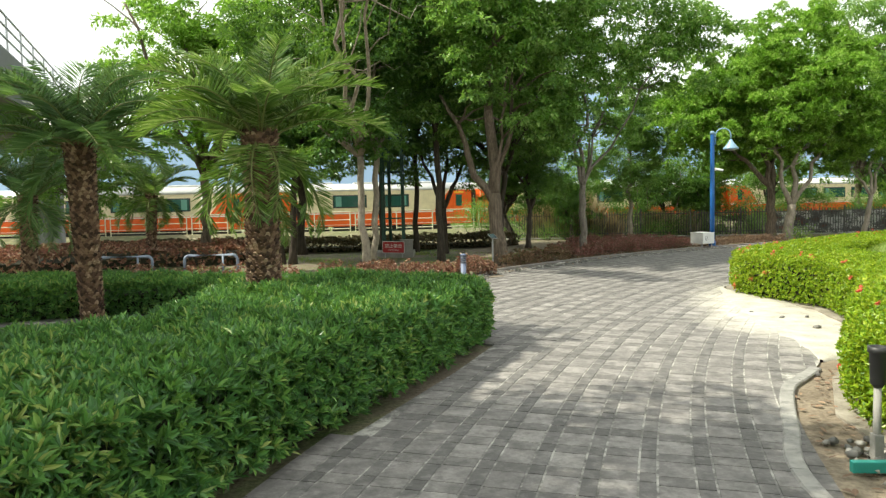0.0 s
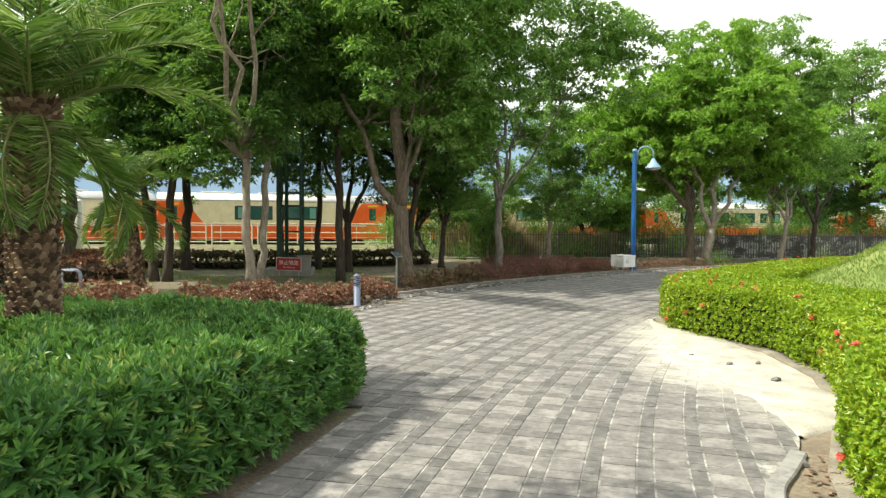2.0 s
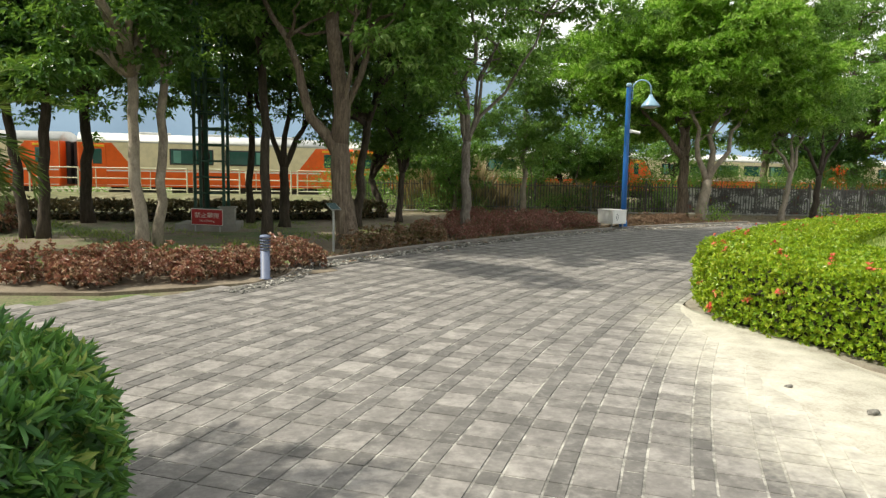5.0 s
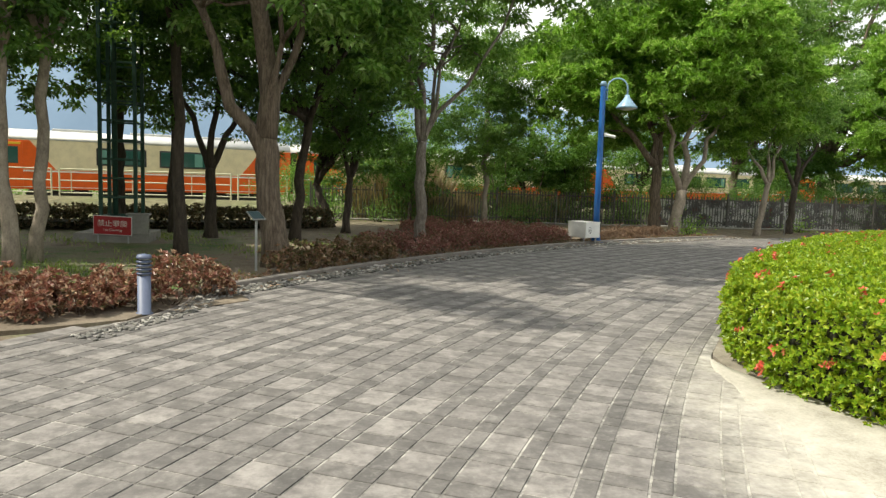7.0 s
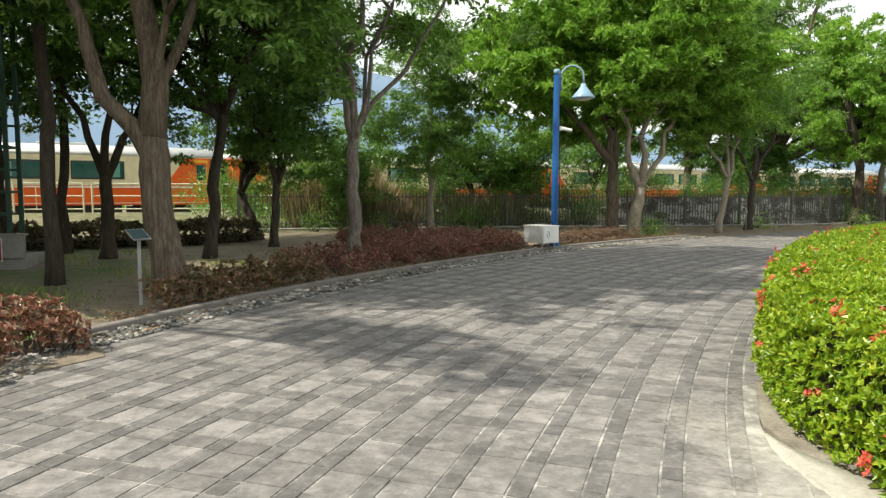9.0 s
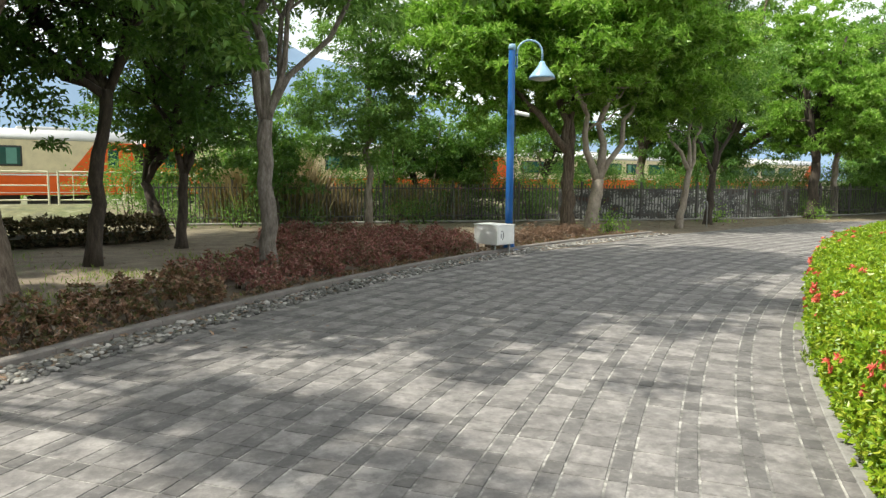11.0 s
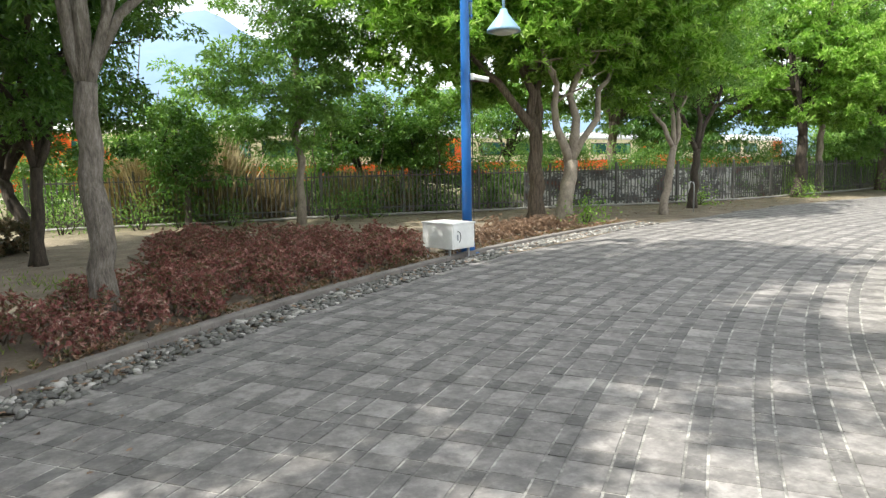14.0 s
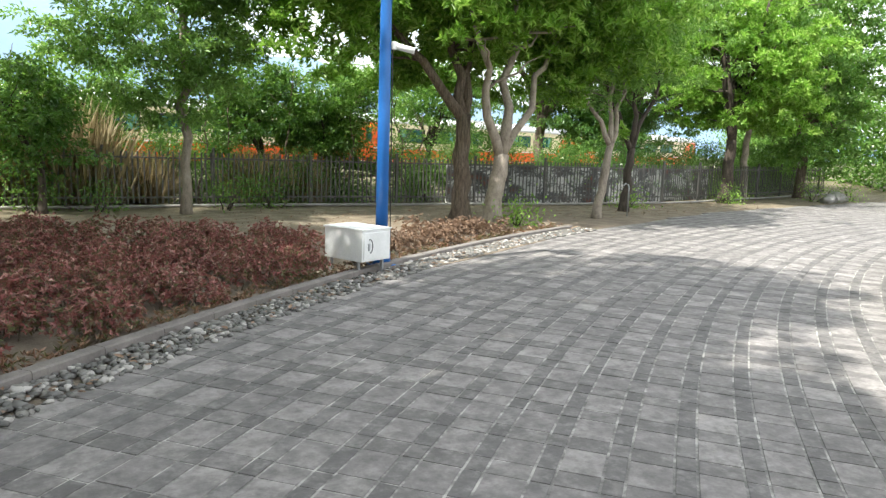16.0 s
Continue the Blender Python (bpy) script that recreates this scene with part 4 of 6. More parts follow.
# small weeds and seedlings along the edging
weeds = thing("edge_weeds", (0, 0, 0), "small green and brown weeds along the stone edging", "weeds", "", "stuff")
wa = np.arccos((rng.uniform(2.4, 16.5, 900) - CX) / 33.7)
wr = 33.6 + np.abs(rng.normal(0, 0.14, 900))
V_, T_ = whorls(np.column_stack([CX + wr * np.cos(wa), CY + wr * np.sin(wa), rng.uniform(0.02, 0.1, 900)]), np.tile([0, 0, 1.0], (900, 1)), 5, 0.055, 0.02, 1.2)
part("weed_leaves", raw_mesh("weed_leaves", V_, T_), M["mixed"], weeds)

# ---- trees ----
def limb_path(p0, p1, n=7, wob=0.12, sag=0.0):
    p0, p1 = np.asarray(p0, float), np.asarray(p1, float)
    t = np.linspace(0, 1, n)[:, None]
    P = p0 + (p1 - p0) * t
    L = np.linalg.norm(p1 - p0)
    off = rng.normal(0, wob * L / 4, (n, 3))
    off[0] = 0
    off[-1] = 0
    P = P + off * np.sin(t * np.pi)
    P[:, 2] += (np.sin(t[:, 0] * np.pi) * sag)
    return P


def tree(at, trunk_r, fork_z, crowns, bark, leaf, label, leaf_size=(0.1, 0.045), clumps=90, per=70, limbs=(), lean=(0, 0), rosette=0, clump_r=0.38, stems=None, name="tree", droop=0.2):
    """A trunk that forks into limbs and a crown of leaf clumps inside ellipsoids (centre offset, radii)."""
    root = thing(name, (at[0], at[1], -0.05), label, "tree", "")
    top = np.array([lean[0], lean[1], fork_z])
    tp = limb_path((0, 0, 0), top, 9, 0.05)
    tp = np.concatenate([[[0, 0, -0.05]], tp[1:]])
    rad = trunk_r * np.concatenate([[1.45, 1.12], np.linspace(1.0, 0.82, len(tp) - 2)])
    part("trunk", Geo().tube(tp, rad, 12, 0.07), M[bark], root, "", True)
    ends = list(limbs)
    if not ends:
        for c, r in crowns:
            for _ in range(3):
                d = rng.normal(0, 1, 3)
                d[2] = abs(d[2]) * 0.5
                ends.append(tuple(np.asarray(c) + d / np.linalg.norm(d) * np.asarray(r) * 0.55))
    twig_g = Geo()
    for e in ends:
        r_, s_ = (e[3], e[4]) if len(e) > 3 else (0.66, 0.96)
        start = np.array([np.interp(s_ * fork_z, tp[:, 2], tp[:, c]) for c in range(3)])
        e = e[:3]
        P = limb_path(start, e, 8, 0.1)
        L = np.linalg.norm(np.asarray(e) - top)
        part("limb", Geo().tube(P, trunk_r * np.linspace(r_, r_ * 0.3, len(P)), 9, 0.06), M[bark], root, "", True)
        for _ in range(4):
            i = rng.integers(3, len(P) - 1)
            d = rng.normal(0, 1, 3)
            d[2] = abs(d[2]) * 0.6
            q = P[i] + d / np.linalg.norm(d) * L * rng.uniform(0.3, 0.5)
            twig_g.tube(limb_path(P[i], q, 5, 0.2), trunk_r * np.linspace(0.2, 0.05, 5), 5)
    part("twig_work", twig_g, M[bark], root, "", True, "stuff")
    C = []
    clumps, clump_r = int(clumps * 2.1), clump_r * 0.95
    per = int(per * (1.05 if rosette else 1.15))
    leaf_size = (leaf_size[0] * 1.3, leaf_size[1] * (1.3 if rosette else 1.45))
    vol = np.array([np.prod(r) for _, r in crowns])
    for (c, r), share in zip(crowns, vol / vol.sum()):
        n = max(6, int(clumps * share))
        b = max(3, n // 6)
        d = rng.normal(0, 1, (b, 3))
        d = unit(d) * (rng.uniform(0.15, 1.0, (b, 1)) ** 0.4)
        boughs = np.asarray(c) + d * np.asarray(r) * rng.uniform(0.9, 1.18, (b, 1))
        C.append(boughs[rng.integers(0, b, n)] + rng.normal(0, 0.45, (n, 3)) * np.array([1, 1, 0.85]) * min(1.0, min(r) / 1.2))
    C = np.concatenate(C)
    m = len(C)
    idx = np.repeat(np.arange(m), per)
    sz = rng.uniform(0.6, 1.35, m)[idx][:, None] * clump_r
    ball = unit(rng.normal(0, 1, (len(idx), 3)))
    ball[:, 2] = np.abs(ball[:, 2]) - 0.4
    P = C[idx] + ball * rng.uniform(0.35, 1.05, (len(idx), 1)) * sz * np.array([1.0, 1.0, 0.82])
    if rosette:
        A = unit(P - C[idx]) + np.array([0, 0, 0.5])
        V, T = whorls(P, A, rosette, leaf_size[0], leaf_size[1], 1.3, False, 0.25, droop)
    else:
        D = unit(rng.normal(0, 0.6, P.shape) + unit(P - C[idx]) * 0.9 + np.array([0, 0, -0.3]))
        N = unit(np.array([0, 0, 1.0]) + rng.normal(0, 0.4, P.shape))
        V, T = leaf_arrays(P, D, N, leaf_size[0] * rng.uniform(0.7, 1.25, len(P)), leaf_size[1] * rng.uniform(0.75, 1.2, len(P)), 0.2, droop)
    part("crown", raw_mesh("crown", V, T), M[leaf], root)
    return root


def X(cx, cy, cz, rx, ry, rz):
    return ((cx, cy, cz), (rx, ry, rz))


# the broad forked tree by the information plate
tree((2.85, 18.95), 0.215, 2.2, [X(-2.2, 0.6, 4.0, 1.0, 1.0, 0.7), X(1.9, 0.6, 3.9, 1.2, 1.3, 0.8), X(0.4, 0, 6.3, 2.5, 2.2, 2.0), X(-2.0, 0.4, 6.4, 1.7, 1.7, 1.5), X(1.3, -0.3, 4.5, 1.2, 1.2, 0.8), X(0.2, 0.3, 8.6, 2.4, 2.2, 1.8), X(-0.6, -1.6, 7.2, 2.0, 1.6, 1.2)], "bark", "leaf_mid", "large forked tree with brown fissured bark and a full green crown",
     (0.11, 0.055), 230, 80, [(-1.7, 0.15, 5.0, 0.62, 0.82), (-0.12, 0.1, 7.2, 0.9, 0.97), (0.9, 0.5, 6.3, 0.4, 1.0), (0.2, -0.7, 5.6, 0.3, 1.0)], (-0.2, 0.05))
tree((1.05, 20.6), 0.105, 4.2, [X(0, 0, 5.8, 1.6, 1.6, 1.9), X(-0.4, -0.2, 8.0, 2.0, 2.0, 1.5)], "darkbark", "leaf_dark", "slim dark-trunked tree on the worn lawn", (0.1, 0.048), 150, 70, (), (-0.1, 0.1))
tree((1.1, 24.6), 0.14, 1.7, [X(0.2, 0, 4.7, 2.3, 1.8, 1.5), X(-1.4, 0.2, 4.0, 1.4, 1.3, 0.9), X(-0.6, 0.3, 6.8, 2.0, 1.7, 1.5), X(-0.2, 0.3, 9.0, 2.0, 2.0, 1.5)], "darkbark", "leaf_dark", "low-forked tree with a whitened foot", (0.1, 0.048), 190, 70, [(-1.1, 0.2, 4.6), (0.2, 0.1, 5.0), (1.3, 0.2, 4.4)])
# its first crown ellipsoid, overhead out of view, is added to shade the walk
tree((-1.08, 18.7), 0.11, 3.4, [X(0.2, -4.2, 7.6, 1.3, 1.6, 0.7), X(-0.7, 0, 3.9, 1.3, 1.3, 0.8), X(-0.2, 0, 4.9, 1.4, 1.5, 1.5), X(-0.2, 0.2, 6.8, 1.8, 1.8, 1.6), X(-0.6, 0, 9.0, 2.0, 2.0, 1.5)], "palebark", "leaf_dark", "slim pale-footed tree, one of a close pair", (0.1, 0.05), 190, 75, (), (-0.1, 0))
tree((-0.98, 19.35), 0.095, 3.5, [X(0.35, 0, 5.2, 1.3, 1.4, 1.5), X(0.2, 0.2, 7.0, 1.5, 1.5, 1.4)], "palebark", "leaf_dark", "slim pale-footed tree, one of a close pair", (0.1, 0.05), 100, 75, (), (0.25, 0))
tree((-3.75, 20.9), 0.12, 3.0, [X(0, 0, 5.4, 1.9, 1.8, 1.7), X(0, 0, 3.8, 1.6, 1.5, 0.8)], "darkbark", "leaf_dark", "twin-stemmed tree on the lawn", (0.1, 0.05), 190, 70, (), (0.2, 0))
tree((-4.1, 20.95), 0.11, 3.0, [X(-0.4, 0, 6.0, 1.8, 1.8, 1.6)], "darkbark", "leaf_dark", "twin-stemmed tree on the lawn", (0.1, 0.05), 80, 70, (), (-0.3, 0))
tree((3.1, 24.2), 0.12, 3.0, [X(0.2, 0, 4.9, 1.8, 1.8, 1.7), X(0.9, 0.9, 6.4, 1.8, 1.6, 1.4), X(-1.3, 0.6, 4.1, 1.5, 1.3, 1.0), X(-1.6, 0.8, 6.2, 1.8, 1.6, 1.4)], "darkbark", "leaf_dark", "dark leaning tree by the end of the fence", (0.09, 0.042), 170, 75, (), (0.3, 0.2))
tree((4.2, 29.3), 0.13, 1.4, [X(0.5, 0.1, 2.6, 1.3, 1.3, 1.0), X(0.3, 0.1, 3.6, 2.1, 1.8, 1.5), X(0.6, 0.2, 5.7, 2.2, 2.0, 1.7), X(0.3, 0.2, 7.8, 1.6, 1.6, 1.2)], "darkbark", "leaf_dark", "dense dark tree before the fence", (0.09, 0.042), 210, 80, (), (-0.5, 0.3))
tree((4.5, 26.9), 0.11, 1.6, [X(0.0, 0, 3.0, 0.9, 1.0, 0.7), X(0.1, 0, 4.3, 1.4, 1.4, 1.1), X(0, 0, 6.0, 1.5, 1.5, 1.3), X(0.2, 0, 7.8, 1.4, 1.4, 1.1)], "darkbark", "leaf_dark", "leafy dark tree at the back of the lawn", (0.085, 0.04), 210, 75, [(0.8, 0.2, 3.9), (-0.7, 0.1, 4.2), (0.1, 0.1, 6.4)], (0.1, 0))
# forked tree rising from the maroon bed
tree((5.68, 21.3), 0.12, 2.35, [X(-0.3, 0, 6.3, 2.3, 2.2, 1.9), X(1.2, 0.2, 5.4, 1.4, 1.6, 1.3), X(2.7, 0, 6.3, 1.9, 1.9, 1.5), X(3.9, -0.2, 6.9, 1.5, 1.6, 1.4), X(-1.4, 0, 5.2, 1.3, 1.4, 1.2), X(0, 0, 8.6, 2.2, 2.2, 1.6)], "greybark", "leaf_mid", "forked grey-brown tree rising from the maroon shrubs", (0.1, 0.05), 210, 80, [(-0.45, 0, 4.9, 0.6, 0.97), (0.12, 0.1, 5.8, 0.7, 0.97), (0.62, -0.1, 4.6, 0.5, 0.9), (0.95, 0.1, 5.6, 0.4, 0.97), (2.8, 0, 6.6, 0.4, 1.0)])
# slender light tree before the fence
tree((9.9, 31.8), 0.1, 4.6, [X(0, 0, 2.9, 1.3, 1.2, 0.8), X(-0.2, 0, 4.0, 1.9, 1.6, 1.0), X(0.2, 0, 5.2, 1.8, 1.6, 1.0), X(0, 0, 6.4, 1.4, 1.3, 0.9), X(0, 0, 7.4, 0.9, 0.9, 0.8)], "palebark", "leaf_feather", "slender young tree with airy light green leaves", (0.095, 0.04), 250, 55,
     [(1.1, 0.1, 3.6, 0.25, 0.55), (-1.1, 0.1, 3.9, 0.28, 0.6), (0.9, 0.2, 5.2, 0.25, 0.8), (-0.8, 0, 5.5, 0.25, 0.85), (0.05, 0, 7.2, 0.6, 0.98)], (0.05, 0), 0, 0.36)
# big bright tree behind the lamp
tree((15.75, 28.5), 0.2, 1.55, [X(0.4, 0.4, 6.2, 4.0, 3.2, 2.1), X(-2.6, -0.2, 4.6, 1.7, 1.7, 0.9), X(3.0, 0.1, 4.3, 2.0, 2.0, 1.2), X(0.4, 0.2, 8.2, 2.7, 2.4, 1.4), X(-3.6, 0.4, 5.9, 1.4, 1.4, 1.3), X(1.0, -1.4, 4.4, 1.6, 1.2, 0.8), X(-1.2, 1.6, 4.0, 1.6, 1.4, 0.8)], "palebark", "leaf_bright", "large bright green tree with a pale forked trunk behind the lamp",
     (0.15, 0.042), 430, 17, [(-0.75, 0.0, 4.9, 0.6, 0.92), (0.7, 0.3, 5.4, 0.66, 1.0), (2.2, 0.1, 5.2, 0.5, 0.96)], (0.22, 0.0), 7, 0.42, None, "tree", 0.25)
tree((15.45, 29.3), 0.2, 2.4, [X(-2.6, 0.6, 3.9, 1.4, 1.3, 0.8), X(-3.8, 0.4, 3.9, 1.2, 1.0, 0.7), X(-1.0, 1.0, 3.7, 1.3, 1.0, 0.6), X(1.6, 0.9, 3.7, 1.6, 1.0, 0.7), X(-1.4, 0.3, 5.6, 2.2, 2.0, 1.5), X(0.3, 0.8, 6.6, 2.2, 2.0, 1.6), X(-3.1, 0.2, 5.3, 1.7, 1.6, 1.3)], "bark", "leaf_bright", "brown-trunked tree close behind the pale one", (0.14, 0.04), 230, 15, [(-2.4, 0.1, 4.8), (-0.6, 0.2, 5.6), (0.6, 0.4, 5.8)], (0.0, 0), 6, 0.42, None, "tree", 0.25)
tree((19.15, 28.75), 0.11, 1.9, [X(0.5, 0, 4.2, 1.5, 1.5, 1.3), X(-0.7, 0.4, 3.6, 1.1, 1.1, 0.8)], "palebark", "leaf_feather", "thin crooked pale tree with airy leaves", (0.09, 0.03), 60, 50, [(0.9, 0.1, 4.2), (0.5, 0.2, 4.8), (-0.8, 0.3, 3.6)], (0.35, 0))
tree((21.6, 30.2), 0.13, 1.8, [X(0.2, 0, 4.9, 2.0, 1.8, 1.3), X(-1.0, 0.2, 4.2, 1.2, 1.2, 0.8)], "darkbark", "leaf_mid", "dark crooked tree before the fence", (0.1, 0.035), 90, 55, [(1.2, 0.1, 4.3), (0.3, 0.2, 5.0), (-1.0, 0.2, 3.9)], (0.15, 0))
tree((28.5, 32.0), 0.21, 2.3, [X(0.4, 0, 4.9, 3.0, 2.8, 2.0), X(1.2, -0.4, 3.7, 2.4, 2.0, 1.2), X(0.2, 0, 6.8, 2.2, 2.2, 1.4)], "darkbark", "leaf_bright", "bright green tree at the bend of the walk", (0.15, 0.045), 220, 15, (), (0.1, 0), 7, 0.42, None, "tree", 0.25)
tree((31.2, 33.2), 0.14, 3.0, [X(0, 0, 6.0, 2.6, 2.4, 2.2)], "palebark", "leaf_mid", "pale slim tree by the bend", (0.12, 0.05), 90, 60)
tree((35.5, 33.5), 0.2, 2.2, [X(0, 0, 5.4, 3.4, 3.2, 2.6), X(0.5, 0, 8.6, 2.8, 2.8, 1.8), X(-1, -1, 3.0, 2.4, 2.0, 1.5)], "bark", "leaf_mid", "full green tree beyond the bend", (0.13, 0.06), 330, 50)
tree((38.5, 27.0), 0.22, 2.2, [X(0, 0, 5.6, 3.6, 3.4, 2.9), X(0.3, 0.4, 9.0, 3.0, 2.8, 1.9), X(-1, 1, 3.0, 2.8, 2.4, 1.5)], "bark", "leaf_feather", "full green tree beyond the bend", (0.13, 0.06), 330, 50)
tree((23.5, 36.5), 0.2, 3.0, [X(0, 0, 7.6, 3.0, 3.0, 3.2), X(1.5, 0, 3.7, 2.6, 2.0, 1.4), X(2.5, 0, 6.0, 2.4, 2.4, 2.0), X(0.5, 0, 10.6, 2.6, 2.4, 2.1)], "bark", "leaf_feather", "tall airy tree beyond the fence", (0.15, 0.06), 340, 50)
tree((30.0, 38.5), 0.2, 3.0, [X(0, 0, 8.0, 3.2, 3.0, 3.2), X(0.5, 0, 3.7, 3.0, 2.2, 1.5), X(4.5, 0, 4.2, 2.4, 2.0, 1.5), X(3.5, 0, 6.4, 2.6, 2.4, 2.2), X(1.0, 0, 11.2, 2.7, 2.4, 2.1)], "bark", "leaf_feather", "tall airy tree beyond the fence", (0.15, 0.06), 340, 50)
# trees of the left background
tree((-7.6, 24.0), 0.18, 3.2, [X(0, 0, 6.4, 3.0, 2.8, 2.4), X(2.4, 0, 8.4, 2.4, 2.2, 2.0), X(-1.6, 0, 8.8, 2.0, 2.0, 1.6)], "bark", "leaf_bright", "tall bright tree behind the palms", (0.13, 0.055), 170, 65)
tree((-12.5, 24.5), 0.16, 1.8, [X(0, 0, 3.6, 2.6, 2.0, 1.8), X(0.3, 0, 5.6, 2.0, 1.8, 1.4)], "bark", "leaf_mid", "full green tree among the far copper shrubs", (0.13, 0.055), 120, 60)
tree((-4.5, 25.8), 0.16, 3.4, [X(0, 0, 4.3, 2.3, 2.0, 1.2), X(0, 0, 6.6, 2.6, 2.4, 2.4), X(0.5, 0, 9.6, 2.4, 2.4, 1.8)], "darkbark", "leaf_mid", "tall tree behind the lawn", (0.11, 0.05), 130, 70)
tree((-1.4, 26.6), 0.12, 3.2, [X(0, 0, 6.2, 2.2, 2.0, 2.2), X(-0.3, 0, 4.0, 1.7, 1.6, 1.0)], "darkbark", "leaf_mid", "dark slim tree behind the lattice mast", (0.11, 0.05), 110, 70)
tree((0.0, 26.0), 0.1, 4.6, [X(-0.3, 0, 7.2, 1.9, 1.9, 2.0)], "darkbark", "leaf_mid", "dark slim tree behind the lattice mast", (0.1, 0.05), 110, 75)


tree((7.8, 36.0), 0.1, 1.4, [X(0, 0, 2.6, 1.6, 1.3, 1.2)], "darkbark", "leaf_mid", "small green tree behind the fence", (0.1, 0.05), 80, 60)
tree((12.6, 35.2), 0.1, 1.3, [X(0, 0, 2.5, 1.7, 1.3, 1.1)], "darkbark", "leaf_dark", "small dark green tree behind the fence", (0.1, 0.05), 95, 60)
tree((14.4, 35.0), 0.08, 1.2, [X(0, 0, 2.4, 1.5, 1.2, 1.0), X(0.6, 0, 3.4, 1.0, 0.9, 0.7)], "darkbark", "leaf_mid", "small green tree behind the fence", (0.09, 0.045), 110, 60)
tree((18.4, 36.0), 0.1, 1.6, [X(0.2, 0, 4.3, 1.9, 1.4, 1.0), X(0, 0, 2.9, 1.8, 1.4, 1.2)], "darkbark", "leaf_mid", "small green tree behind the fence", (0.1, 0.05), 80, 60)
tree((25.6, 35.4), 0.1, 1.6, [X(0, 0, 2.8, 1.9, 1.4, 1.1)], "darkbark", "leaf_dark", "small dark green tree behind the fence", (0.1, 0.05), 95, 60)
tree((7.2, 32.3), 0.08, 1.0, [X(-0.3, 0, 2.2, 1.0, 0.9, 1.0)], "darkbark", "leaf_dark", "small dark tree against the fence", (0.09, 0.045), 45, 60)
# tree out of view on the lawn, added to shade the clipped hedge and walk
tree((-4.6, 2.6), 0.16, 3.2, [X(0.8, 0, 5.6, 2.7, 2.3, 1.6), X(2.3, -0.7, 5.8, 1.7, 1.6, 1.2), X(-1.2, -1.2, 5.4, 2.2, 2.2, 1.5)], "bark", "leaf_mid", "out-of-view tree added beside the clipped hedge for its shade", (0.12, 0.055), 220, 60)


